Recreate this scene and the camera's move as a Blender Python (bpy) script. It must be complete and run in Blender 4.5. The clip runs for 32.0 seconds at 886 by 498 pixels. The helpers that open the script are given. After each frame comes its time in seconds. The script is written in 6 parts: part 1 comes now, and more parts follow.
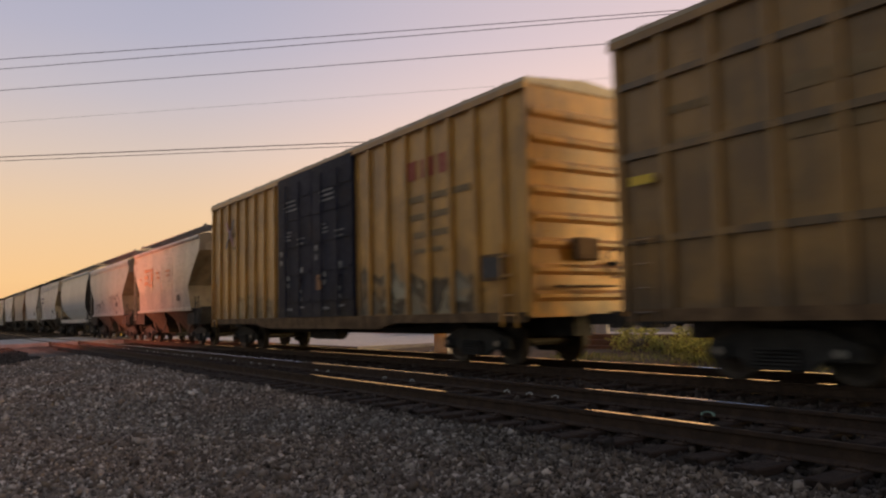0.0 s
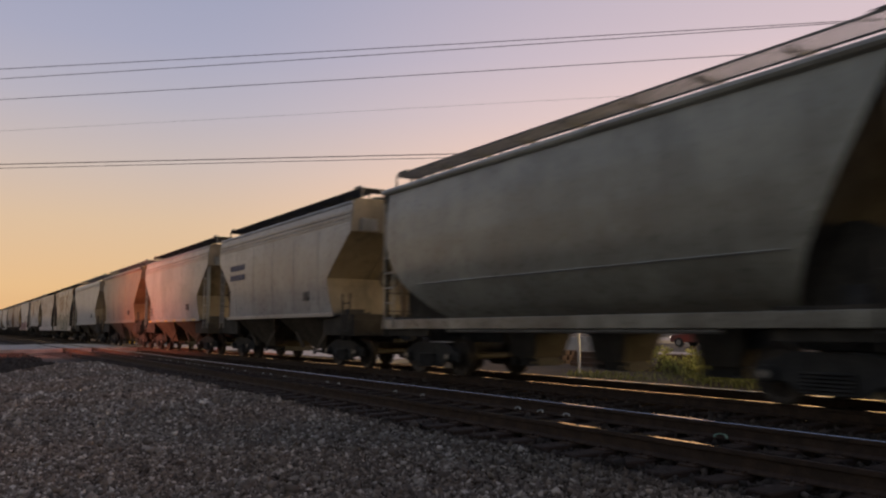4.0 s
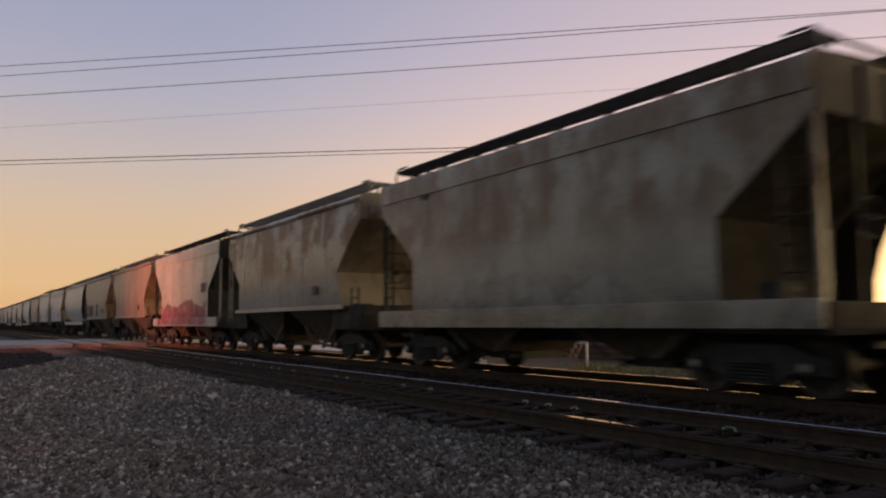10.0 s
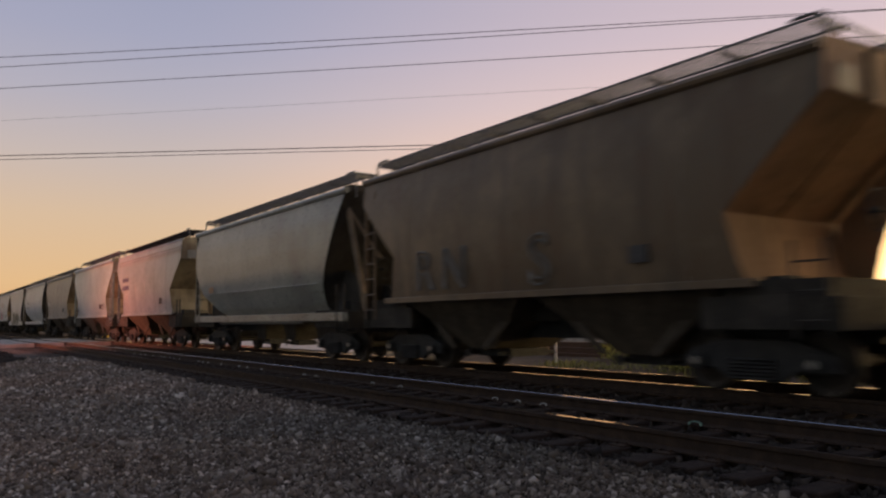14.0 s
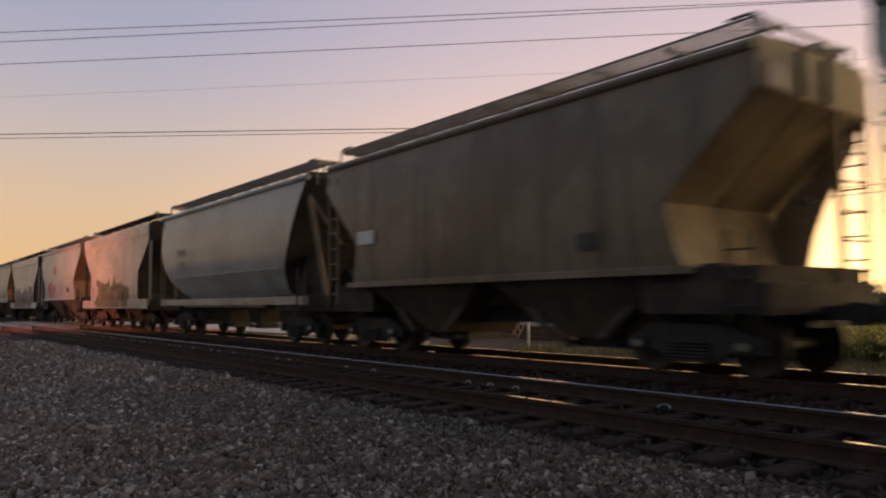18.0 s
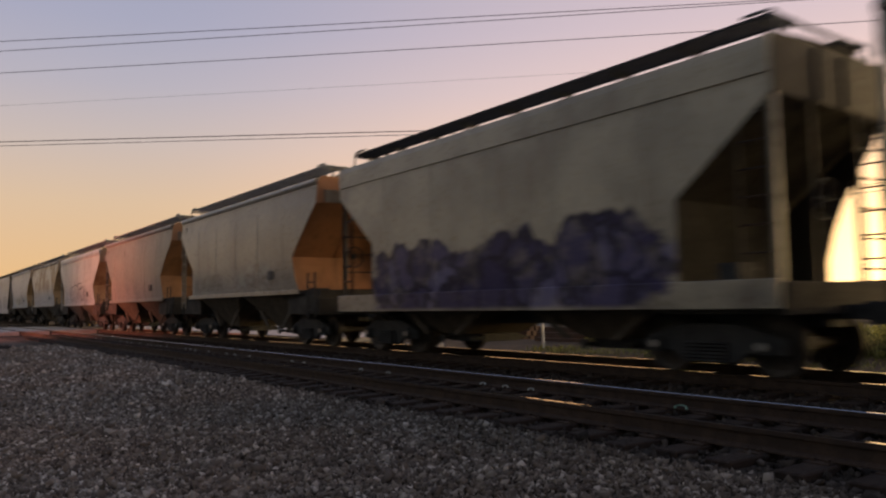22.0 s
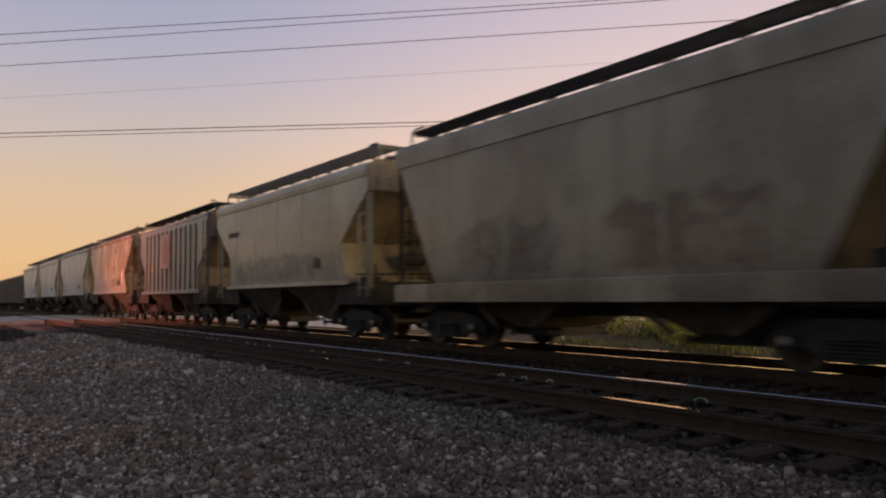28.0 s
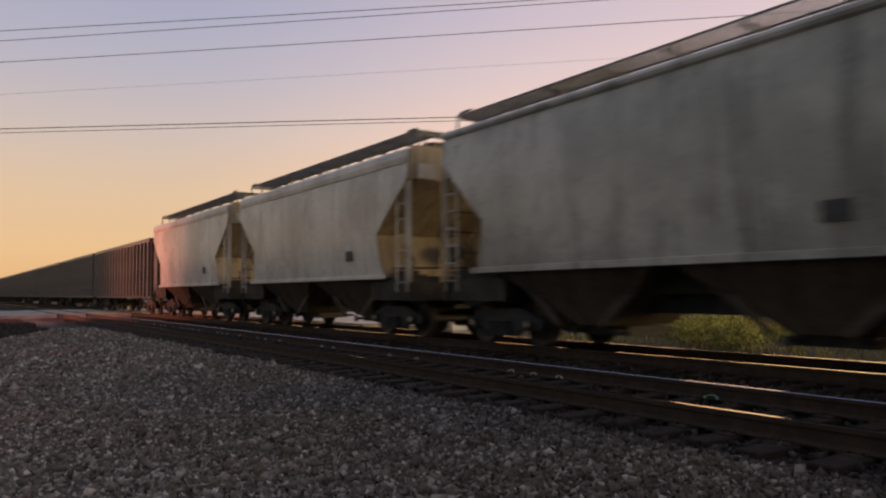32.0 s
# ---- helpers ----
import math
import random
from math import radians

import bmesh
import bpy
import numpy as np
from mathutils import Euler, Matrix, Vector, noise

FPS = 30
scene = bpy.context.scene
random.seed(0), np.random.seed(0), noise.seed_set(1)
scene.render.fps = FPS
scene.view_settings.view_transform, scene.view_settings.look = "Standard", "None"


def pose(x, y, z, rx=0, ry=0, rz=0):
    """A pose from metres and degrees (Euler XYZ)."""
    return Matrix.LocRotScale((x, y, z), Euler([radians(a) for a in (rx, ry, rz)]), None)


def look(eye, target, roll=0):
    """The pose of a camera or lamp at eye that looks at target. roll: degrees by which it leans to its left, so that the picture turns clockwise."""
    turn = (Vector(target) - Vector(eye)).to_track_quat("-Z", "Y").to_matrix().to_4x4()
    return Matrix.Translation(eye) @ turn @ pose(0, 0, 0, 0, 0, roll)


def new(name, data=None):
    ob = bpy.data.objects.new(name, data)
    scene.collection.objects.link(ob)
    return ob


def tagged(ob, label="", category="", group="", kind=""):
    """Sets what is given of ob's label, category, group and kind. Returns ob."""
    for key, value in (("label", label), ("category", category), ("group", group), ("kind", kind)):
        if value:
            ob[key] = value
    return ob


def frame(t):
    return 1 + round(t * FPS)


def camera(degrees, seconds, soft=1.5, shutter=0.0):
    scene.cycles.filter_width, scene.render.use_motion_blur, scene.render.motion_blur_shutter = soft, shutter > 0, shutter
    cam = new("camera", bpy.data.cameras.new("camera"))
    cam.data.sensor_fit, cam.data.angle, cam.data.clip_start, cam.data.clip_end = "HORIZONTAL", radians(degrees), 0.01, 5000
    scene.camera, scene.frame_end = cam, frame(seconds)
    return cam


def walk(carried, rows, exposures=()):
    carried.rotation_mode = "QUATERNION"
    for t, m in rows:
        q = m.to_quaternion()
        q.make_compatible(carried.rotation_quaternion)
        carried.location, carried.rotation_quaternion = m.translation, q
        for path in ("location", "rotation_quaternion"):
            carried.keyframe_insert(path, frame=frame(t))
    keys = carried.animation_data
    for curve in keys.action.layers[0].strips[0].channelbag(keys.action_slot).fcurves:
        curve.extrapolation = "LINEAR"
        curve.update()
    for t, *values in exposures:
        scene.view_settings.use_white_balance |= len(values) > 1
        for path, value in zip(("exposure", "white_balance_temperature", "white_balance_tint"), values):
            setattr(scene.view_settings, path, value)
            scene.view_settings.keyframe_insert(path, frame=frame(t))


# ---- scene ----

# ---------------------------------------------------------------- camera
cam = camera(60.29, 32.0, soft=2.2, shutter=0.5)
EYE = 1.025          # above the rail heads; world z = 0 is the rail head
# seconds, pitch, lean, yaw
TURNS = [(0, 4.85, 1.37, 55.94), (0.5, 5.02, 1.08, 56.13), (1, 5.19, 0.96, 56.26), (1.5, 5.32, 0.93, 56.40), (2, 5.36, 0.67, 56.54),
    (2.5, 5.48, 0.54, 56.56), (3, 5.67, 0.53, 56.59), (3.5, 5.82, 0.29, 56.72), (5.5, 6.39, -0.24, 57.06), (6, 6.44, -0.53, 57.08),
    (6.5, 6.43, -0.61, 57.12), (7, 6.41, -0.76, 57.13), (7.5, 6.32, -0.67, 57.15), (8, 6.18, -0.51, 57.18), (8.5, 5.95, -0.22, 57.30),
    (9, 5.75, 0.02, 57.36), (9.5, 5.61, 0.17, 57.39), (10, 5.51, 0.30, 57.42), (10.5, 5.40, 0.35, 57.42), (11, 5.32, 0.31, 57.43),
    (11.5, 5.27, 0.47, 57.50), (12, 5.26, 0.30, 57.57), (12.5, 5.32, 0.31, 57.54), (13, 5.41, 0.30, 57.15), (13.5, 5.49, 0.51, 56.20),
    (14, 5.30, 0.59, 55.14), (14.5, 4.94, 0.67, 54.36), (16.5, 4.10, 0.56, 53.05), (17, 4.04, 0.64, 53.06), (17.5, 4.04, 0.51, 53.09),
    (18, 4.09, 0.44, 53.17), (18.5, 4.24, 0.52, 53.27), (19, 4.42, 0.54, 53.45), (19.5, 4.56, 0.59, 53.70), (20, 4.61, 0.59, 53.95),
    (20.5, 4.56, 0.64, 54.19), (21, 4.46, 0.84, 54.25), (21.5, 4.36, 0.78, 54.24), (22, 4.25, 0.89, 54.22), (22.5, 4.25, 0.90, 54.24),
    (23, 4.36, 0.77, 54.35), (23.5, 4.41, 0.67, 54.55), (24, 4.37, 0.63, 54.77), (24.5, 4.28, 0.58, 55.04), (25, 4.15, 0.55, 55.26),
    (25.5, 4.03, 0.45, 55.42), (26, 3.90, 0.53, 55.50), (26.5, 3.77, 0.55, 55.56), (28.5, 3.58, 0.57, 55.70), (29, 3.58, 0.57, 55.74),
    (29.5, 3.58, 0.57, 55.74), (30, 3.54, 0.57, 55.81), (30.5, 3.46, 0.61, 55.87), (31, 3.40, 0.46, 56.05), (31.5, 3.31, 0.35, 56.24),
    (32, 3.28, 0.36, 56.37)]
walk(cam, [(t, pose(0, 0, EYE, 90 + p, r, y)) for t, p, r, y in TURNS],
     [(0, 0.32, 7050, 6), (1, 0.28, 7000, 6), (2, 0.17, 6800, 6), (3.5, 0.12, 6600, 6), (6, 0.09, 6450, 6), (14, 0.07, 6450, 6), (17, 0.11, 6650, 6), (20, 0.12, 6600, 6), (26, 0.12, 6550, 6), (32, 0.17, 6550, 6)])

# ---------------------------------------------------------------- sky and sun
SUN_AZ, SUN_EL = radians(-9), radians(3.0)      # from +Y, positive to +X, just above the horizon
GLOW_AZ = radians(30)                            # the brightest part of the afterglow
SUN_WAY = Vector((math.sin(SUN_AZ) * math.cos(SUN_EL), math.cos(SUN_AZ) * math.cos(SUN_EL), math.sin(SUN_EL)))


def make_world():
    w = bpy.data.worlds.new("dusk_sky")
    scene.world = w
    w.use_nodes = True
    nt = w.node_tree
    nt.nodes.clear()
    N = nt.nodes.new
    out, bg = N("ShaderNodeOutputWorld"), N("ShaderNodeBackground")
    tc = N("ShaderNodeTexCoord")
    sep = N("ShaderNodeSeparateXYZ")
    nt.links.new(tc.outputs["Generated"], sep.inputs[0])
    ramp = N("ShaderNodeValToRGB")
    cr = ramp.color_ramp
    stops = [(0.0, (0.82, 0.43, 0.19)), (0.05, (0.87, 0.515, 0.255)), (0.13, (0.78, 0.525, 0.345)), (0.20, (0.65, 0.50, 0.445)),
             (0.27, (0.52, 0.45, 0.50)), (0.34, (0.43, 0.40, 0.505)), (0.42, (0.37, 0.36, 0.48)), (1.0, (0.22, 0.25, 0.34))]
    while len(cr.elements) < len(stops):
        cr.elements.new(0.5)
    for e, (p, c) in zip(cr.elements, stops):
        e.position, e.color = p, (*c, 1)
    nt.links.new(sep.outputs["Z"], ramp.inputs[0])
    # brighter towards the sunset, dimmer behind
    dot = N("ShaderNodeVectorMath")
    dot.operation = "DOT_PRODUCT"
    dot.inputs[1].default_value = SUN_WAY
    nt.links.new(tc.outputs["Generated"], dot.inputs[0])
    mr = N("ShaderNodeMapRange")
    mr.interpolation_type = "SMOOTHSTEP"
    for k, v in (("From Min", -0.95), ("From Max", -0.10), ("To Min", 0.0), ("To Max", 1.0)):
        mr.inputs[k].default_value = v
    nt.links.new(dot.outputs["Value"], mr.inputs["Value"])
    # the sky opposite the sunset: grey blue and dim
    ramp2 = N("ShaderNodeValToRGB")
    cr2 = ramp2.color_ramp
    stops2 = [(0.0, (0.215, 0.22, 0.195)), (0.13, (0.295, 0.28, 0.238)), (0.35, (0.275, 0.275, 0.258)), (1.0, (0.25, 0.265, 0.30))]
    while len(cr2.elements) < len(stops2):
        cr2.elements.new(0.5)
    for e, (p, c) in zip(cr2.elements, stops2):
        e.position, e.color = p, (*c, 1)
    nt.links.new(sep.outputs["Z"], ramp2.inputs[0])
    mul0 = N("ShaderNodeMix")
    mul0.data_type = "RGBA"
    nt.links.new(mr.outputs[0], mul0.inputs[0])
    nt.links.new(ramp2.outputs[0], mul0.inputs[6])
    nt.links.new(ramp.outputs[0], mul0.inputs[7])
    ahead = N("ShaderNodeMapRange")
    ahead.interpolation_type = "SMOOTHSTEP"
    for k, v in (("From Min", 0.36), ("From Max", 1.0), ("To Min", 0.0), ("To Max", 1.0)):
        ahead.inputs[k].default_value = v
    nt.links.new(dot.outputs["Value"], ahead.inputs["Value"])
    warm = N("ShaderNodeMix")
    warm.data_type = "RGBA"
    warm.inputs[6].default_value = (0.93, 0.985, 1.04, 1)
    warm.inputs[7].default_value = (1.68, 1.385, 1.19, 1)
    nt.links.new(ahead.outputs[0], warm.inputs[0])
    mul = N("ShaderNodeVectorMath")
    mul.operation = "MULTIPLY"
    nt.links.new(mul0.outputs[2], mul.inputs[0])
    nt.links.new(warm.outputs[2], mul.inputs[1])
    # the low glow round the sun
    flat = N("ShaderNodeVectorMath")
    flat.operation = "MULTIPLY"
    flat.inputs[1].default_value = (1, 1, 6.0)
    nt.links.new(tc.outputs["Generated"], flat.inputs[0])
    nrm = N("ShaderNodeVectorMath")
    nrm.operation = "NORMALIZE"
    nt.links.new(flat.outputs[0], nrm.inputs[0])
    d2 = N("ShaderNodeVectorMath")
    d2.operation = "DOT_PRODUCT"
    d2.inputs[1].default_value = Vector((math.sin(GLOW_AZ), math.cos(GLOW_AZ), 0.0)).normalized()
    nt.links.new(nrm.outputs[0], d2.inputs[0])
    g = N("ShaderNodeMapRange")
    for k, v in (("From Min", 0.25), ("From Max", 1.0), ("To Min", 0.0), ("To Max", 1.0)):
        g.inputs[k].default_value = v
    nt.links.new(d2.outputs["Value"], g.inputs["Value"])
    pw = N("ShaderNodeMath")
    pw.operation = "POWER"
    pw.inputs[1].default_value = 2.0
    nt.links.new(g.outputs[0], pw.inputs[0])
    glow = N("ShaderNodeVectorMath")
    glow.operation = "SCALE"
    glow.inputs[0].default_value = (11.8, 8.2, 3.6)
    nt.links.new(pw.outputs[0], glow.inputs["Scale"])
    add = N("ShaderNodeVectorMath")
    add.operation = "ADD"
    nt.links.new(mul.outputs[0], add.inputs[0])
    nt.links.new(glow.outputs[0], add.inputs[1])
    nt.links.new(add.outputs[0], bg.inputs["Color"])
    bg.inputs["Strength"].default_value = 0.93
    nt.links.new(bg.outputs[0], out.inputs[0])


make_world()
sun = new("sun", bpy.data.lights.new("sun", "SUN"))
sun.data.energy, sun.data.angle, sun.data.color = 0.8, radians(8), (1.0, 0.58, 0.26)
sun.matrix_basis = look(SUN_WAY * 100, (0, 0, 0))

# ---------------------------------------------------------------- plan
NEAR_RAIL = 5.723
GAUGE = 1.505                      # between rail centres
SPACING = 3.919                    # between track centres
Y1 = NEAR_RAIL + GAUGE / 2         # centre of the empty track
Y2 = Y1 + SPACING                  # centre of the train's track
TIE_TOP, BED = -0.185, -0.235

# ---------------------------------------------------------------- materials
MATS = {}


def principled(name):
    m = bpy.data.materials.new(name)
    m.use_nodes = True
    nt = m.node_tree
    b = nt.nodes["Principled BSDF"]
    return m, nt, b


def coords(nt, seed=0.0, scale=(1, 1, 1)):
    tc = nt.nodes.new("ShaderNodeTexCoord")
    mp = nt.nodes.new("ShaderNodeMapping")
    mp.inputs["Location"].default_value = (seed * 3.7, seed * 1.3, seed * 2.1)
    mp.inputs["Scale"].default_value = scale
    nt.links.new(tc.outputs["Object"], mp.inputs[0])
    return mp.outputs[0]


def noise_of(nt, vec, scale, detail=4, rough=0.55):
    n = nt.nodes.new("ShaderNodeTexNoise")
    n.inputs["Scale"].default_value, n.inputs["Detail"].default_value, n.inputs["Roughness"].default_value = scale, detail, rough
    nt.links.new(vec, n.inputs["Vector"])
    return n.outputs["Fac"]


def ranged(nt, val, a, b, c=0.0, d=1.0):
    r = nt.nodes.new("ShaderNodeMapRange")
    r.interpolation_type = "SMOOTHSTEP"
    for k, v in (("From Min", a), ("From Max", b), ("To Min", c), ("To Max", d)):
        r.inputs[k].default_value = v
    nt.links.new(val, r.inputs["Value"])
    return r.outputs[0]


def mixed(nt, fac, a, b):
    m = nt.nodes.new("ShaderNodeMix")
    m.data_type = "RGBA"
    for sock, v in ((m.inputs[0], fac), (m.inputs[6], a), (m.inputs[7], b)):
        if isinstance(v, (int, float)):
            sock.default_value = v
        elif isinstance(v, (tuple, list)):
            sock.default_value = (*v, 1) if len(v) == 3 else v
        else:
            nt.links.new(v, sock)
    return m.outputs[2]


def times(nt, *vals):
    out = vals[0]
    for v in vals[1:]:
        n = nt.nodes.new("ShaderNodeMath")
        n.operation = "MULTIPLY"
        nt.links.new(out, n.inputs[0])
        if isinstance(v, (int, float)):
            n.inputs[1].default_value = v
        else:
            nt.links.new(v, n.inputs[1])
        out = n.outputs[0]
    return out


def bump(nt, b, height, strength=0.3, distance=0.01):
    n = nt.nodes.new("ShaderNodeBump")
    n.inputs["Strength"].default_value, n.inputs["Distance"].default_value = strength, distance
    nt.links.new(height, n.inputs["Height"])
    nt.links.new(n.outputs[0], b.inputs["Normal"])


def surface(name, a, c, scale=6.0, rough=(0.6, 0.9), metal=0.0, relief=0.3, dist=0.01, stretch=(1, 1, 1), island=0.0, spec=0.5):
    """Two colours mixed by noise at two scales, uneven roughness and relief."""
    if name in MATS:
        return MATS[name]
    m, nt, b = principled(name)
    v = coords(nt, len(MATS) * 0.37, stretch)
    n1, n2 = noise_of(nt, v, scale), noise_of(nt, v, scale * 7.3, 5, 0.65)
    col = mixed(nt, ranged(nt, n1, 0.35, 0.68), a, c)
    dark = tuple(x * 0.6 for x in a)
    col = mixed(nt, times(nt, ranged(nt, n2, 0.5, 0.75), 0.55), col, dark)
    if island:
        geo = nt.nodes.new("ShaderNodeNewGeometry")
        hsv = nt.nodes.new("ShaderNodeHueSaturation")
        nt.links.new(ranged(nt, geo.outputs["Random Per Island"], 0, 1, 1 - island, 1 + island), hsv.inputs["Value"])
        nt.links.new(col, hsv.inputs["Color"])
        col = hsv.outputs[0]
    nt.links.new(col, b.inputs["Base Color"])
    nt.links.new(ranged(nt, n2, 0.3, 0.7, *rough), b.inputs["Roughness"])
    b.inputs["Metallic"].default_value = metal
    b.inputs["Specular IOR Level"].default_value = spec
    if relief:
        bump(nt, b, n2, relief, dist)
    MATS[name] = m
    return m


PAINT = 0.78        # faded, dusty paint


def sprayed_patch(nt, col, sep, seed, x0, x1, z0, z1, ca, cb, cover):
    """A piece of sprayed lettering on the near side: cells of two colours with dark outlines and a ragged top. cover: how dense the paint is."""
    wob = nt.nodes.new("ShaderNodeTexNoise")
    wob.inputs["Scale"].default_value, wob.inputs["Detail"].default_value = 1.9, 3
    v = coords(nt, seed + 5, (1.0, 0.0, 0.85))
    nt.links.new(v, wob.inputs["Vector"])
    push = nt.nodes.new("ShaderNodeVectorMath")
    push.operation, push.inputs[1].default_value, push.inputs[2].default_value = "MULTIPLY_ADD", (0.75, 0.75, 0.75), (0, 0, 0)
    nt.links.new(wob.outputs["Color"], push.inputs[0])
    nt.links.new(v, push.inputs[2])
    cells, edges = nt.nodes.new("ShaderNodeTexVoronoi"), nt.nodes.new("ShaderNodeTexVoronoi")
    edges.feature = "DISTANCE_TO_EDGE"
    for n in (cells, edges):
        n.inputs["Scale"].default_value = 1.55
        nt.links.new(push.outputs[0], n.inputs["Vector"])
    pick = nt.nodes.new("ShaderNodeSeparateColor")
    nt.links.new(cells.outputs["Color"], pick.inputs[0])
    # the top edge rises and falls with the letters
    top = nt.nodes.new("ShaderNodeMath")
    top.operation = "SUBTRACT"
    nt.links.new(sep.outputs["Z"], top.inputs[0])
    nt.links.new(ranged(nt, noise_of(nt, coords(nt, seed + 2, (1, 0, 0.3)), 1.3, 3), 0.3, 0.7, -0.22 * (z1 - z0), 0.15 * (z1 - z0)), top.inputs[1])
    e, wide = 0.22, min(0.45, 0.09 * (x1 - x0))
    side = nt.nodes.new("ShaderNodeMath")
    side.operation = "ADD"
    nt.links.new(sep.outputs["X"], side.inputs[0])
    nt.links.new(ranged(nt, noise_of(nt, coords(nt, seed + 4, (0.3, 0, 1)), 1.6, 3), 0.3, 0.7, -wide, wide), side.inputs[1])
    mask = times(nt, ranged(nt, side.outputs[0], x0 - e, x0 + e), ranged(nt, side.outputs[0], x1 + e, x1 - e),
                 ranged(nt, sep.outputs["Z"], z0 - 0.05, z0 + 0.08), ranged(nt, top.outputs[0], z1 + 0.05, z1 - 0.07),
                 ranged(nt, sep.outputs["Y"], -0.5, -0.9))
    dense = min(1.0, cover * 1.05)
    rim = times(nt, ranged(nt, top.outputs[0], z1 - 0.22, z1 - 0.10), 0.45)
    fill = mixed(nt, ranged(nt, pick.outputs[0], 0.35, 0.65), ca, cb)
    fill = mixed(nt, times(nt, ranged(nt, pick.outputs[1], 0.72, 0.9), 0.35), fill, tuple(min(0.6, 0.10 + 1.7 * q) for q in cb))
    fill = mixed(nt, times(nt, ranged(nt, edges.outputs["Distance"], 0.13, 0.04), 0.8), fill, tuple(0.3 * q + 0.006 for q in ca))
    fill = mixed(nt, rim, fill, tuple(0.35 * q + 0.006 for q in ca))
    worn = ranged(nt, noise_of(nt, coords(nt, seed + 9), 2.2, 5, 0.65), 0.30, 0.52, max(0.0, cover - 0.35), 1.0)
    paint = times(nt, mask, worn, dense)
    return mixed(nt, paint, col, fill), paint


def car_paint(name, base, seed, rust=0.3, grime=0.4, rust_high=False, tag=None, rough=0.36, spec=0.65, gain=PAINT):
    """Weathered railcar paint. tag: (x0, x1, z0, z1, colour a, colour b, cover) of a sprayed patch on the near side."""
    m, nt, b = principled(name)
    grey = sum(base) / 3
    base = tuple(max(0.008, grey + (x - grey) * 1.35) * gain * k for x, k in zip(base, (1.03, 1.01, 0.94)))
    v = coords(nt, seed)
    vs = coords(nt, seed, (1.6, 1.6, 0.16))
    streak = noise_of(nt, vs, 1.7, 5, 0.6)
    blot = noise_of(nt, v, 0.55, 4, 0.6)
    fine = noise_of(nt, v, 9.0, 6, 0.7)
    sep = nt.nodes.new("ShaderNodeSeparateXYZ")
    tc = nt.nodes.new("ShaderNodeTexCoord")
    nt.links.new(tc.outputs["Object"], sep.inputs[0])
    cloud = noise_of(nt, coords(nt, seed + 3, (1, 1, 0.8)), 0.85, 5, 0.62)
    col = mixed(nt, ranged(nt, blot, 0.38, 0.62), base, tuple(x * 0.60 for x in base))
    col = mixed(nt, times(nt, ranged(nt, cloud, 0.50, 0.66), grime), col, tuple(0.5 * x + 0.012 for x in base))
    col = mixed(nt, times(nt, ranged(nt, streak, 0.48, 0.72), grime), col, (0.035, 0.032, 0.028))
    rm = times(nt, ranged(nt, blot, 0.52, 0.66), ranged(nt, streak, 0.38, 0.62))
    if rust_high:
        rm = times(nt, ranged(nt, cloud, 0.40, 0.53), ranged(nt, sep.outputs["Z"], 2.0, 2.9), ranged(nt, streak, 0.25, 0.5))
    col = mixed(nt, times(nt, rm, rust), col, (0.145, 0.062, 0.024))
    col = mixed(nt, times(nt, ranged(nt, fine, 0.55, 0.8), 0.35), col, (0.07, 0.05, 0.035))
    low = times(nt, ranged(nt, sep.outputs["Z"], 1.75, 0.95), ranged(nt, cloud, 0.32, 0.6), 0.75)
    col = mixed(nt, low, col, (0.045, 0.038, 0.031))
    dusty = 0.72 if rough < 0.34 else 0.40 if rough < 0.5 else 0.15
    b.inputs["Sheen Weight"].default_value, b.inputs["Sheen Roughness"].default_value = dusty, 0.35      # dusty sheen, raised to brighten sides seen edge-on
    clean = ranged(nt, times(nt, rm, rust), 0.0, 1.0, 1.0, 0.2) if rust_high else None
    for k, (x0, x1, z0, z1, ca, cb, cover) in enumerate([tag] if tag and not isinstance(tag, list) else tag or []):
        col, paint = sprayed_patch(nt, col, sep, seed + 7 * k, x0, x1, z0, z1, ca, cb, cover)
        bare = ranged(nt, paint, 0.0, 1.0, 1.0, 0.15)
        clean = bare if clean is None else times(nt, clean, bare)
    if clean is not None:
        nt.links.new(times(nt, clean, dusty), b.inputs["Sheen Weight"])
        nt.links.new(times(nt, clean, spec), b.inputs["Specular IOR Level"])
    nt.links.new(col, b.inputs["Base Color"])
    nt.links.new(ranged(nt, fine, 0.3, 0.75, rough - 0.1, rough + 0.22), b.inputs["Roughness"])
    b.inputs["Specular IOR Level"].default_value = spec
    bump(nt, b, blot, 0.25, 0.05)
    return m


def plain(name, col, rough=0.6, emit=0.0, metal=0.0):
    if name in MATS:
        return MATS[name]
    m, nt, b = principled(name)
    b.inputs["Base Color"].default_value = (*col, 1)
    b.inputs["Roughness"].default_value, b.inputs["Metallic"].default_value = rough, metal
    if emit:
        b.inputs["Emission Color"].default_value, b.inputs["Emission Strength"].default_value = (*col, 1), emit
    MATS[name] = m
    return m


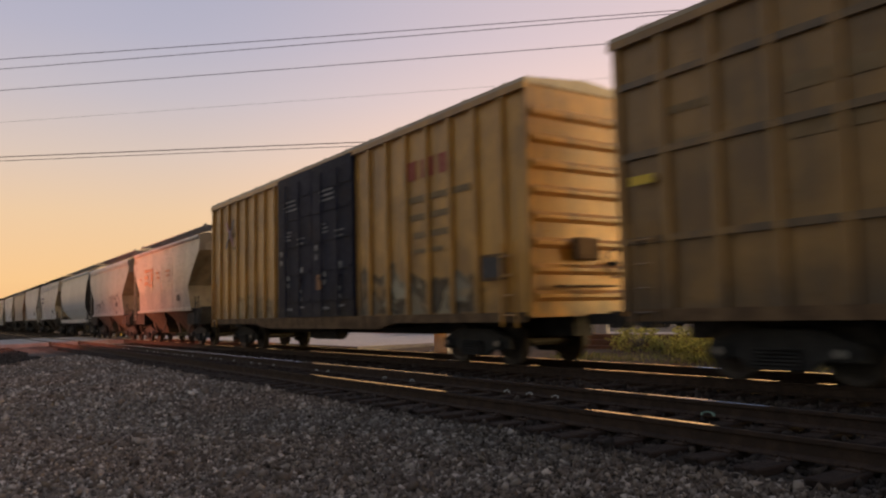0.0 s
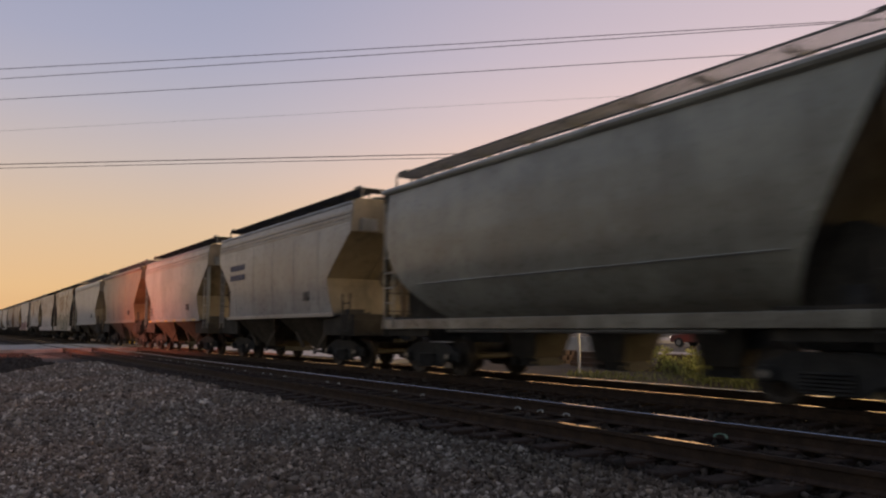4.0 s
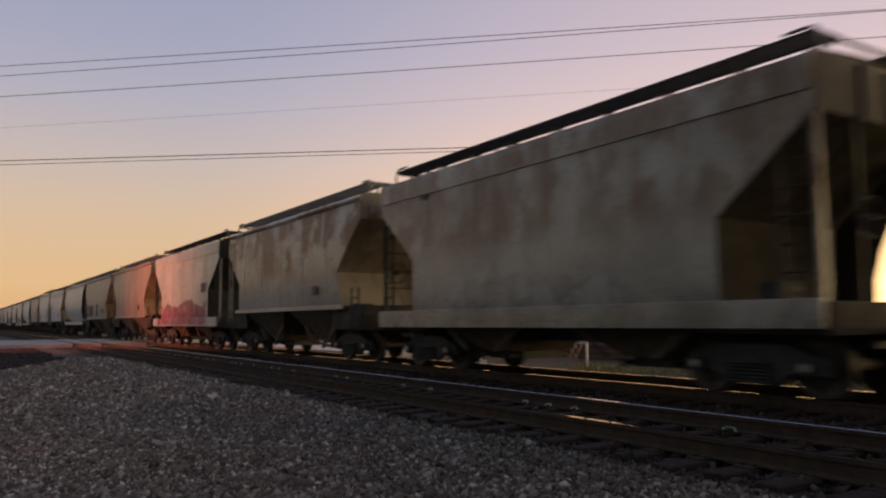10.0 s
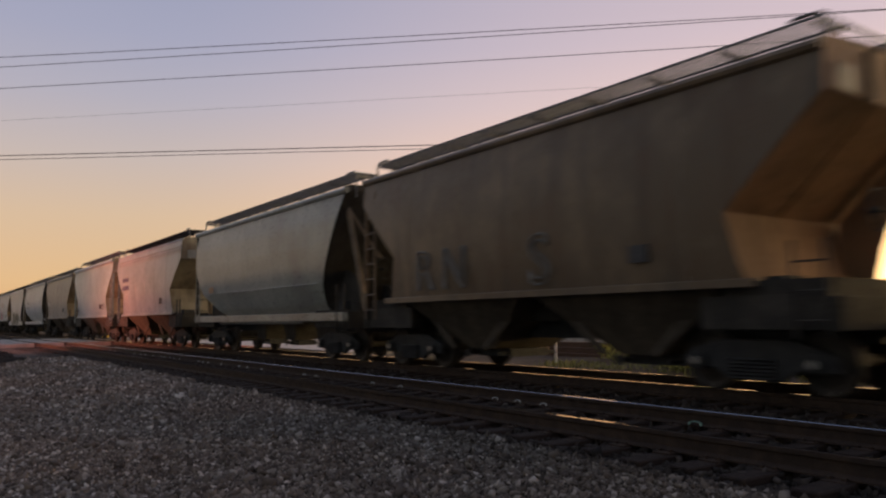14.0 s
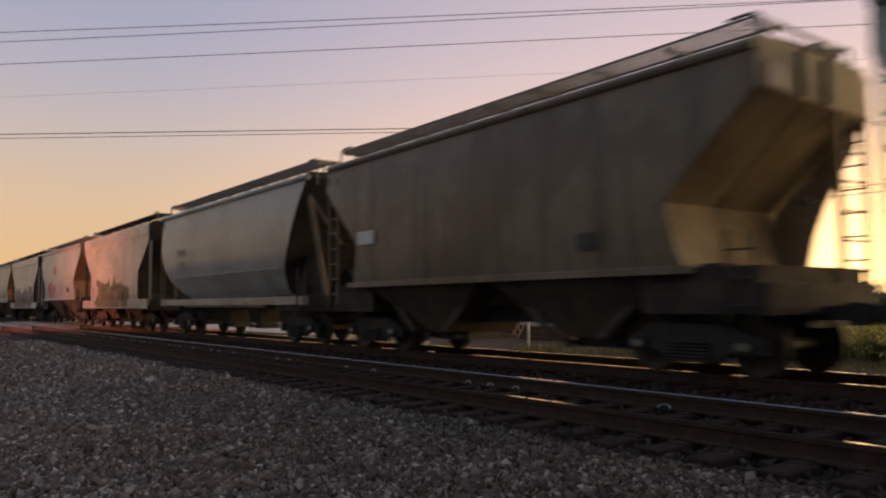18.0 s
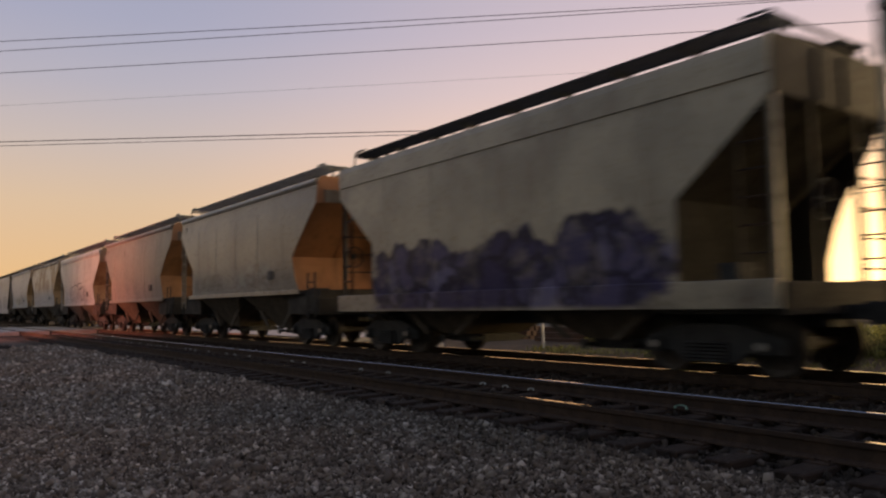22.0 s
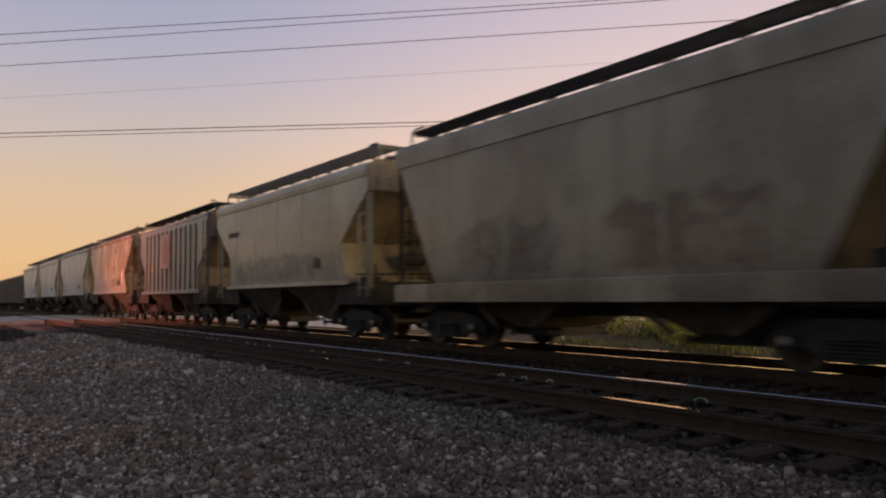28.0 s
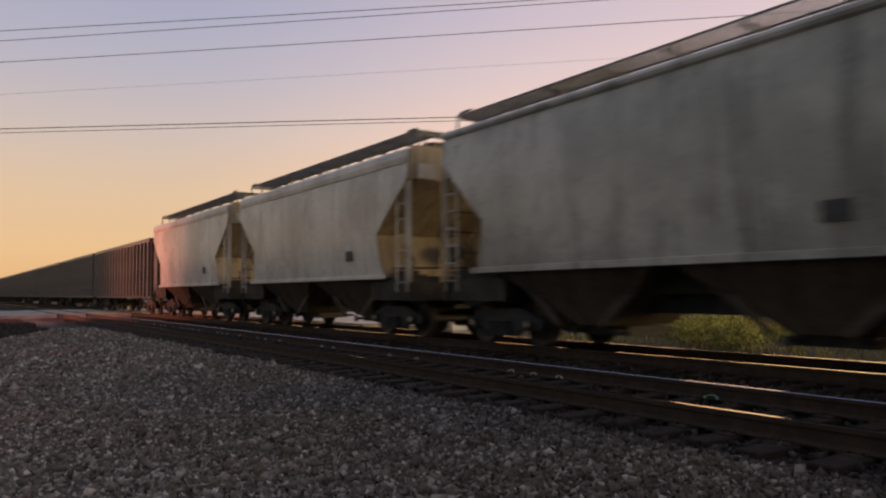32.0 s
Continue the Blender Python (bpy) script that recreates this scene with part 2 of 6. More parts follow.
def trackside(nt, col):
    """Stone tone by place: darker towards the track, paler far along it."""
    geo = nt.nodes.new("ShaderNodeNewGeometry")
    sep = nt.nodes.new("ShaderNodeSeparateXYZ")
    nt.links.new(geo.outputs["Position"], sep.inputs[0])
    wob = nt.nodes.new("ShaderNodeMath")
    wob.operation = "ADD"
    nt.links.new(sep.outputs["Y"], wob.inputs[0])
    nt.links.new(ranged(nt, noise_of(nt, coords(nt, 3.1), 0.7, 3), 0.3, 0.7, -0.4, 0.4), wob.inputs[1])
    place_tint = mixed(nt, times(nt, ranged(nt, wob.outputs[0], 3.9, 5.3, 0.0, 1.0), ranged(nt, sep.outputs["X"], -15.0, -5.5, 0.0, 1.0)), mixed(nt, ranged(nt, sep.outputs["X"], -17.0, -8.0), (1.24, 1.12, 1.05), mixed(nt, ranged(nt, wob.outputs[0], 0.2, 3.6), (1.26, 1.13, 1.05), (0.78, 0.745, 0.72))), (0.56, 0.53, 0.50))
    m = nt.nodes.new("ShaderNodeVectorMath")
    m.operation = "MULTIPLY"
    nt.links.new(col, m.inputs[0])
    nt.links.new(place_tint, m.inputs[1])
    return m.outputs[0]


def gravel_mat():
    m, nt, b = principled("gravel_stone")
    v = coords(nt)
    patch = noise_of(nt, v, 0.35, 3)
    fine = noise_of(nt, v, 60, 4)
    geo = nt.nodes.new("ShaderNodeNewGeometry")
    ramp = nt.nodes.new("ShaderNodeValToRGB")
    cr = ramp.color_ramp
    stops = ((0.0, (0.055, 0.048, 0.043)), (0.35, (0.115, 0.100, 0.088)), (0.62, (0.155, 0.135, 0.118)), (0.80, (0.20, 0.19, 0.175)), (0.93, (0.30, 0.285, 0.265)), (1.0, (0.48, 0.46, 0.43)))
    while len(cr.elements) < len(stops):
        cr.elements.new(0.5)
    for e, (p, c) in zip(cr.elements, stops):
        e.position, e.color = p, (*c, 1)
    nt.links.new(geo.outputs["Random Per Island"], ramp.inputs[0])
    tint = mixed(nt, ranged(nt, patch, 0.40, 0.62), (1.24, 1.13, 1.06), (1.13, 1.12, 1.11))
    mu = nt.nodes.new("ShaderNodeVectorMath")
    mu.operation = "MULTIPLY"
    nt.links.new(ramp.outputs[0], mu.inputs[0])
    nt.links.new(tint, mu.inputs[1])
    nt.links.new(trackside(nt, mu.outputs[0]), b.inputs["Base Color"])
    b.inputs["Roughness"].default_value = 0.85
    b.inputs["Specular IOR Level"].default_value = 0.25
    bump(nt, b, fine, 0.3, 0.004)
    return m


GRAVEL = gravel_mat()
BALLAST = surface("track_ballast", (0.028, 0.022, 0.019), (0.060, 0.048, 0.041), 9, (0.8, 0.95), relief=0.4, dist=0.006, island=0.5, spec=0.2)
DIRT = surface("gravel_bed", (0.07, 0.06, 0.052), (0.12, 0.104, 0.09), 3.0, (0.85, 1.0), relief=0.9, dist=0.03, spec=0.2)
BEDDIRT = surface("oily_bed", (0.026, 0.021, 0.018), (0.050, 0.040, 0.033), 3.0, (0.85, 1.0), relief=0.9, dist=0.03, spec=0.2)
TIE = surface("creosoted_timber", (0.020, 0.013, 0.011), (0.038, 0.025, 0.019), 5.0, (0.75, 0.95), relief=0.6, dist=0.008, stretch=(3, 0.4, 3), spec=0.25)
RUST = surface("rusty_steel", (0.030, 0.020, 0.016), (0.052, 0.033, 0.024), 8.0, (0.7, 0.9), relief=0.4, dist=0.004, spec=0.25)
SHINE = surface("polished_rail_head", (0.84, 0.84, 0.83), (0.95, 0.95, 0.94), 3.0, (0.015, 0.04), metal=1.0, relief=0.0, stretch=(0.2, 3, 3))
DULL = surface("dull_rail_head", (0.25, 0.265, 0.31), (0.36, 0.38, 0.44), 2.0, (0.03, 0.06), metal=1.0, relief=0.0, stretch=(0.2, 3, 3))
IRON = surface("grimy_cast_iron", (0.026, 0.027, 0.030), (0.050, 0.049, 0.051), 5.0, (0.65, 0.9), relief=0.4, dist=0.006, spec=0.3)
# Chutes: grime, plus the dimness under the hull put into the colour.
GRIME_SHADE = surface("grimy_shaded_chute", (0.050, 0.040, 0.031), (0.105, 0.085, 0.065), 1.2, (0.65, 0.9), relief=0.3, dist=0.01, spec=0.3)
WHEEL = surface("wheel_steel", (0.026, 0.022, 0.020), (0.056, 0.046, 0.040), 5.0, (0.5, 0.75), metal=0.4, relief=0.2, dist=0.004)
CAP = surface("bearing_cap_steel", (0.22, 0.215, 0.21), (0.34, 0.33, 0.32), 12.0, (0.3, 0.5), metal=0.6, relief=0.0)
GRATE = surface("galvanised_grating", (0.135, 0.132, 0.132), (0.215, 0.21, 0.208), 6.0, (0.5, 0.75), metal=0.4, relief=0.2, dist=0.004)
ASPHALT = surface("worn_asphalt", (0.29, 0.265, 0.25), (0.38, 0.35, 0.335), 1.2, (0.8, 0.95), relief=0.5, dist=0.01)
LOT = surface("pale_paving", (0.24, 0.215, 0.20), (0.31, 0.28, 0.26), 1.0, (0.35, 0.55), relief=0.2, dist=0.006)
DARKTOP = surface("fresh_asphalt", (0.030, 0.030, 0.034), (0.055, 0.054, 0.058), 0.8, (0.9, 1.0), relief=0.5, dist=0.01, spec=0.08)
SOIL = surface("dry_verge", (0.055, 0.038, 0.024), (0.09, 0.064, 0.035), 0.5, (0.85, 1.0), relief=0.8, dist=0.04, spec=0.2)
GRASS = surface("tall_grass", (0.17, 0.185, 0.06), (0.28, 0.27, 0.10), 1.3, (0.6, 0.85), relief=0.0, island=0.45, spec=0.25)
LEAF = surface("bush_leaf", (0.25, 0.265, 0.075), (0.40, 0.39, 0.13), 2.0, (0.55, 0.8), relief=0.0, island=0.45, spec=0.3)
for m in (GRASS, LEAF):
    nt = m.node_tree
    thin, both = nt.nodes.new("ShaderNodeBsdfTranslucent"), nt.nodes.new("ShaderNodeMixShader")
    b = nt.nodes["Principled BSDF"]
    nt.links.new(b.inputs["Base Color"].links[0].from_socket, thin.inputs["Color"])
    both.inputs[0].default_value = 0.65
    nt.links.new(b.outputs[0], both.inputs[1])
    nt.links.new(thin.outputs[0], both.inputs[2])
    nt.links.new(both.outputs[0], nt.nodes["Material Output"].inputs["Surface"])
WOODS = surface("far_foliage", (0.028, 0.032, 0.018), (0.05, 0.048, 0.028), 0.3, (0.8, 1.0), relief=0.0, island=0.4, spec=0.2)
WOOD = surface("grey_timber", (0.085, 0.05, 0.033), (0.14, 0.085, 0.055), 3.0, (0.7, 0.95), relief=0.4, dist=0.006, stretch=(0.4, 3, 3))
POLE = surface("pole_timber", (0.07, 0.05, 0.04), (0.12, 0.09, 0.07), 3.0, (0.75, 0.95), relief=0.4, dist=0.006, stretch=(3, 3, 0.3))
WHITE = surface("chalky_white_paint", (0.62, 0.60, 0.56), (0.75, 0.72, 0.68), 3.0, (0.5, 0.75), relief=0.15, dist=0.003)
CONC = surface("pale_concrete", (0.36, 0.33, 0.30), (0.48, 0.45, 0.41), 2.0, (0.8, 0.95), relief=0.4, dist=0.006)
CABLE = surface("black_cable", (0.02, 0.02, 0.022), (0.035, 0.035, 0.038), 4.0, (0.5, 0.7), relief=0.0)
CLIP = surface("pale_zinc_clip", (0.30, 0.31, 0.29), (0.42, 0.43, 0.40), 20.0, (0.25, 0.45), metal=0.6, relief=0.2, dist=0.002)
GREENCLIP = surface("green_painted_clip", (0.10, 0.19, 0.14), (0.16, 0.26, 0.20), 20.0, (0.35, 0.55), metal=0.2, relief=0.2, dist=0.002)
YELLOW = surface("reflective_yellow", (0.65, 0.42, 0.03), (0.75, 0.52, 0.05), 20.0, (0.3, 0.5), relief=0.0)
STENCIL_W = surface("white_stencil", (0.55, 0.54, 0.52), (0.68, 0.67, 0.65), 9.0, (0.5, 0.7), relief=0.0)
STENCIL_D = surface("dark_stencil", (0.03, 0.03, 0.035), (0.055, 0.055, 0.06), 9.0, (0.5, 0.7), relief=0.0)
STENCIL_B = surface("blue_stencil", (0.07, 0.075, 0.13), (0.10, 0.105, 0.17), 9.0, (0.5, 0.7), relief=0.0)
FAINT = surface("worn_stencil", (0.17, 0.172, 0.168), (0.26, 0.262, 0.255), 6.0, (0.4, 0.6), relief=0.0)
STENCIL_O = surface("faded_orange_stencil", (0.34, 0.19, 0.10), (0.40, 0.25, 0.15), 5.0, (0.5, 0.7), relief=0.0)
WORNPLATE = surface("worn_grey_plate", (0.20, 0.195, 0.195), (0.27, 0.26, 0.255), 2.0, (0.4, 0.6), relief=0.1, dist=0.004)
FADEDRED = surface("faded_red_emblem", (0.17, 0.145, 0.15), (0.27, 0.125, 0.135), 2.2, (0.45, 0.65), relief=0.0)
PALEPINK = surface("faded_pink_panel", (0.42, 0.21, 0.24), (0.50, 0.29, 0.31), 2.0, (0.5, 0.7), relief=0.0)

# ---------------------------------------------------------------- mesh tools
MESHES = {}


def box(bm, x0, x1, y0, y1, z0, z1, turn=None):
    vs = [bm.verts.new(Vector(c) if turn is None else turn @ Vector(c)) for c in
          ((x0, y0, z0), (x1, y0, z0), (x1, y1, z0), (x0, y1, z0), (x0, y0, z1), (x1, y0, z1), (x1, y1, z1), (x0, y1, z1))]
    for q in ((0, 3, 2, 1), (4, 5, 6, 7), (0, 1, 5, 4), (1, 2, 6, 5), (2, 3, 7, 6), (3, 0, 4, 7)):
        bm.faces.new([vs[i] for i in q])
    return vs


def rod(bm, a, b, r, seg=8, r2=None):
    a, b = Vector(a), Vector(b)
    q = (b - a).to_track_quat("Z", "Y")
    rings = []
    for p, rr in ((a, r), (b, r if r2 is None else r2)):
        rings.append([bm.verts.new(p + q @ Vector((math.cos(i * math.tau / seg) * rr, math.sin(i * math.tau / seg) * rr, 0))) for i in range(seg)])
    for i in range(seg):
        bm.faces.new((rings[0][i], rings[0][(i + 1) % seg], rings[1][(i + 1) % seg], rings[1][i]))
    bm.faces.new(rings[0][::-1])
    bm.faces.new(rings[1])


def prism(bm, pts, y0, y1):
    """A polygon in x and z, drawn out along y."""
    a = [bm.verts.new((x, y0, z)) for x, z in pts]
    b = [bm.verts.new((x, y1, z)) for x, z in pts]
    n = len(pts)
    for i in range(n):
        bm.faces.new((a[i], a[(i + 1) % n], b[(i + 1) % n], b[i]))
    bm.faces.new(a[::-1])
    bm.faces.new(b)


def lathe(bm, prof, axis_y, seg=24):
    """Profile of (radius, y) turned round the y axis."""
    rings = [[bm.verts.new((math.cos(i * math.tau / seg) * r, y + axis_y, math.sin(i * math.tau / seg) * r)) for i in range(seg)] for r, y in prof]
    for a, b in zip(rings, rings[1:]):
        for i in range(seg):
            bm.faces.new((a[i], a[(i + 1) % seg], b[(i + 1) % seg], b[i]))
    bm.faces.new(rings[0])
    bm.faces.new(rings[-1][::-1])


def done(bm, name, smooth=False, bevel=0.0):
    bmesh.ops.recalc_face_normals(bm, faces=bm.faces)
    if bevel:
        bmesh.ops.bevel(bm, geom=[e for e in bm.edges if e.is_manifold and e.calc_face_angle(0) > 0.6], offset=bevel, segments=1, affect="EDGES", clamp_overlap=True)
    me = bpy.data.meshes.new(name)
    bm.to_mesh(me)
    bm.free()
    if smooth:
        me.polygons.foreach_set("use_smooth", [True] * len(me.polygons))
        me.set_sharp_from_angle(angle=radians(35))
    return me


def part(name, bm, material, parent, label="", smooth=False, bevel=0.0):
    me = bm if isinstance(bm, bpy.types.Mesh) else done(bm, name, smooth, bevel)
    ob = new(name, me)
    if not me.materials:
        me.materials.append(material)
    elif me.materials[0] != material:
        ob.material_slots[0].link = "OBJECT"
        ob.material_slots[0].material = material
    ob.parent = parent
    if label:
        ob["label"] = label
    return ob


def shared(key, make, smooth=False, bevel=0.0):
    """One mesh for all alike parts."""
    if key not in MESHES:
        bm = bmesh.new()
        make(bm)
        MESHES[key] = done(bm, key, smooth, bevel)
    return MESHES[key]


def thing(name, label, category, group="", kind="", at=(0, 0, 0)):
    e = new(name)
    e.location = at
    return tagged(e, label, category, group, kind)


def sheet(name, verts, faces, material, smooth=False):
    me = bpy.data.meshes.new(name)
    me.from_pydata(verts, [], faces)
    me.materials.append(material)
    if smooth:
        me.polygons.foreach_set("use_smooth", [True] * len(me.polygons))
    return new(name, me)


def soup(name, verts, faces, material):
    """Many small pieces in one mesh, from arrays (n, k, 3) and (f, 3)."""
    n, k, _ = verts.shape
    f = (faces[None] + (np.arange(n) * k)[:, None, None]).reshape(-1)
    me = bpy.data.meshes.new(name)
    me.vertices.add(n * k)
    me.vertices.foreach_set("co", verts.reshape(-1).astype(np.float32))
    me.loops.add(len(f))
    me.loops.foreach_set("vertex_index", f.astype(np.int32))
    me.polygons.add(len(f) // 3)
    me.polygons.foreach_set("loop_start", np.arange(0, len(f), 3, dtype=np.int32))
    me.update(calc_edges=True)
    me.materials.append(material)
    return new(name, me)


RNG = np.random.default_rng(7)


def turns(n):
    q = RNG.normal(size=(n, 4))
    q /= np.linalg.norm(q, axis=1)[:, None]
    w, x, y, z = q.T
    return np.stack([1 - 2 * (y * y + z * z), 2 * (x * y - z * w), 2 * (x * z + y * w), 2 * (x * y + z * w), 1 - 2 * (x * x + z * z), 2 * (y * z - x * w),
                     2 * (x * z - y * w), 2 * (y * z + x * w), 1 - 2 * (x * x + y * y)], 1).reshape(n, 3, 3)


def chip():
    v = np.array([(1, 0, 0), (-1, 0, 0), (0, 1, 0), (0, -1, 0), (0, 0, 1), (0, 0, -1)], float)
    f = np.array([(0, 2, 4), (2, 1, 4), (1, 3, 4), (3, 0, 4), (2, 0, 5), (1, 2, 5), (3, 1, 5), (0, 3, 5)])
    return v, f


DRIVE = [(-47.2, 3.7), (-44, 3.6), (-40, 3.45), (-37, 3.6), (-34, 3.3), (-32, 3.5), (-30.5, 3.2), (-30.2, 2.8), (-29, 2.4), (-28.2, 2.0), (-27, 1.6), (-26, 0.6), (-24, -1.0), (-22, -4), (-21.9, -20)]


def stones(name, n, x0, x1, y0, y1, size, ground, material, label):
    v, f = chip()
    c = np.stack([RNG.uniform(x0, x1, n), RNG.uniform(y0, y1, n)], 1)
    c = c[c[:, 1] > np.interp(c[:, 0], [p[0] for p in DRIVE], [p[1] for p in DRIVE]) + RNG.normal(0, 0.07, n)]
    n = len(c)
    s = size * np.exp(RNG.normal(0, 0.32, n))
    sc = s[:, None] * RNG.uniform(0.55, 1.45, (n, 3))
    shape = v[None] * sc[:, None, :] * RNG.uniform(0.7, 1.35, (n, len(v), 1)) + RNG.normal(0, 0.25, (n, len(v), 3)) * s[:, None, None]
    shape = np.einsum("nij,nkj->nki", turns(n), shape)
    z = ground(c[:, 0], c[:, 1]) + s * RNG.uniform(-0.1, 0.55, n)
    shape += np.stack([c[:, 0], c[:, 1], z], 1)[:, None, :]
    return tagged(soup(name, shape, f, material), label, "gravel", kind="stuff")


# ---------------------------------------------------------------- ground
def ground_z(x, y):
    return -0.245 - 0.028 * np.clip(4.9 - y, 0, 6) + 0.018 * np.sin(x * 1.3 + y * 0.7) * np.cos(y * 1.9 - x * 0.4)


def make_ground():
    xs = np.concatenate([[-1500, -500, -200, -90], np.arange(-64, 12.1, 1.0), [40, 120, 400, 1500]])
    ys = np.concatenate([[-1500, -300, -80, -25], np.arange(-6, 4.95, 0.5), [4.95], [13.2, 18, 30, 60, 150, 500, 1500]])
    gx, gy = np.meshgrid(xs, ys, indexing="ij")
    gz = np.where(gy <= 4.96, ground_z(gx, gy) - 0.02, -0.32)
    nx, ny = gx.shape
    verts = np.stack([gx, gy, gz], -1).reshape(-1, 3).tolist()
    faces = [(i * ny + j, (i + 1) * ny + j, (i + 1) * ny + j + 1, i * ny + j + 1) for i in range(nx - 1) for j in range(ny - 1)]
    g = sheet("ground", verts, faces, DIRT, True)
    tagged(g, "grey crushed-stone ground beside the railway", "ground", kind="structure")
    # dry verge behind the tracks
    v = []
    f = []
    for i, x in enumerate(np.linspace(-140, 60, 101)):
        for y, z in ((13.0, -0.30), (14.2, -0.26), (16.5, -0.18), (21, -0.12), (27, -0.14)):
            v.append((x, y + 0.25 * math.sin(x * 0.9), z + 0.03 * math.sin(x * 2.1 + y)))
        if i:
            for j in range(4):
                a = (i - 1) * 5 + j
                f.append((a, a + 5, a + 6, a + 1))
    bm = bmesh.new()
    box(bm, -47.2, -25.0, 13.1, 25.4, -0.5, -0.10)
    lot = new("paved_lot", done(bm, "paved_lot"))
    lot.data.materials.append(LOT)
    tagged(lot, "pale worn paved lot beyond the tracks", "pavement", kind="structure")
    tagged(sheet("verge", v, f, SOIL, True), "dry grassy verge beyond the tracks", "ground", kind="structure")


make_ground()


def make_bed():
    v, f = [], []
    prof = ((4.55, -0.27), (4.95, BED - 0.01), (Y1, BED - 0.015), (Y1 + 1.9, BED - 0.03), (Y2 - 1.4, BED - 0.01), (Y2, BED - 0.015), (Y2 + 1.7, BED - 0.02), (Y2 + 2.9, -0.34))
    xs = [-420, -200, -100, *range(-60, 13, 2), 40]
    for i, x in enumerate(xs):
        for y, z in prof:
            v.append((x, y, z))
        if i:
            for j in range(len(prof) - 1):
                a = (i - 1) * len(prof) + j
                f.append((a, a + len(prof), a + len(prof) + 1, a + 1))
    tagged(sheet("track_bed", v, f, BEDDIRT), "dark oily ballast bed under both tracks", "track bed", kind="structure")
    flat = lambda x, y: np.full_like(x, BED - 0.015)
    stones("track_ballast", 24000, -24, 3, 5.0, 9.0, 0.030, flat, BALLAST, "dark brown ballast stones between the ties")
    stones("track_ballast_far", 12000, -24, 3, 9.0, 12.6, 0.034, flat, BALLAST, "dark brown ballast stones under the train")


make_bed()
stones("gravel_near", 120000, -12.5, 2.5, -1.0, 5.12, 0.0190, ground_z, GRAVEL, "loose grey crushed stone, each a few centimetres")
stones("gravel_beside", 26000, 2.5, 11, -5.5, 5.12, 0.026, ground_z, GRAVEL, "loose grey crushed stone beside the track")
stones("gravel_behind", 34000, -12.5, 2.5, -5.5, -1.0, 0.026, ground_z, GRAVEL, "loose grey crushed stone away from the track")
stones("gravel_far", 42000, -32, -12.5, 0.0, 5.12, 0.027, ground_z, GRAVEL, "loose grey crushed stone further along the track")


def rubble():
    # dark coarse millings spread over the drive
    v, f = chip()
    c = np.stack([RNG.uniform(-46, -22, 26000), RNG.uniform(-4, 3.7, 26000)], 1)
    c = c[c[:, 1] < np.interp(c[:, 0], [p[0] for p in DRIVE], [p[1] for p in DRIVE]) + RNG.normal(0, 0.05, len(c))]
    n = len(c)
    s = 0.04 * np.exp(RNG.normal(0, 0.35, n))
    shape = v[None] * s[:, None, None] * RNG.uniform(0.6, 1.4, (n, len(v), 1)) + RNG.normal(0, 0.2, (n, len(v), 3)) * s[:, None, None]
    shape = np.einsum("nij,nkj->nki", turns(n), shape)
    shape += np.stack([c[:, 0], c[:, 1], -0.205 - 0.023 * (4.9 - c[:, 1]) + 0 * s], 1)[:, None, :]
    tagged(soup("dark_rubble", shape, f, BALLAST), "dark coarse asphalt rubble on the drive", "rubble", kind="stuff")


rubble()


def make_road():
    # a paved road crosses both tracks on the level
    bm = bmesh.new()
    box(bm, -62, -47.2, -60, Y1 - 1.45, -0.5, -0.06)
    road = new("road", done(bm, "road"))
    road.data.materials.append(ASPHALT)
    tagged(road, "worn pale grey asphalt road leading to the level crossing", "road", kind="structure")
    bm = bmesh.new()
    box(bm, -62, -47.2, Y2 + 1.45, 90, -0.5, -0.06)
    r2 = new("road_beyond", done(bm, "road"))
    r2.data.materials.append(ASPHALT)
    tagged(r2, "worn pale grey asphalt road beyond the tracks", "road", kind="structure")
    cross = thing("level_crossing", "pale concrete panels set between the rails of the crossing", "crossing", kind="structure", at=(0, 0, 0))
    spans = [(Y1 - 1.44, Y1 - 0.80), (Y1 - 0.68, Y1 + 0.68), (Y1 + 0.80, Y2 - 0.80), (Y2 - 0.68, Y2 + 0.68), (Y2 + 0.80, Y2 + 1.44)]
    for y0, y1 in spans:
        for k in range(5):
            bm = bmesh.new()
            x0 = -62 + k * 2.96
            box(bm, x0, x0 + 2.93, y0, y1, -0.30, -0.035)
            part("crossing_panel", bm, CONC if k % 2 else ASPHALT, cross)
    # a dark asphalt drive beside the gravel
    rnd = random.Random(4)
    edge = DRIVE
    v, f = [], []
    fine = []
    for (a, b), (c, d) in zip(edge, edge[1:]):
        for k in range(5):
            fine.append((a + (c - a) * k / 5 + rnd.uniform(-0.2, 0.2), b + (d - b) * k / 5 + rnd.uniform(-0.10, 0.10)))
    for i, (x, y) in enumerate(fine):
        v += [(x, y, -0.215 - 0.02 * max(0, 4.9 - y) * 1.15), (min(x, -26), -20, -0.42)]
        if i:
            f.append((2 * i - 2, 2 * i, 2 * i + 1, 2 * i - 1))
    tagged(sheet("drive", v, f, DARKTOP), "dark asphalt drive with a ragged gravel edge", "drive", kind="structure")


make_road()

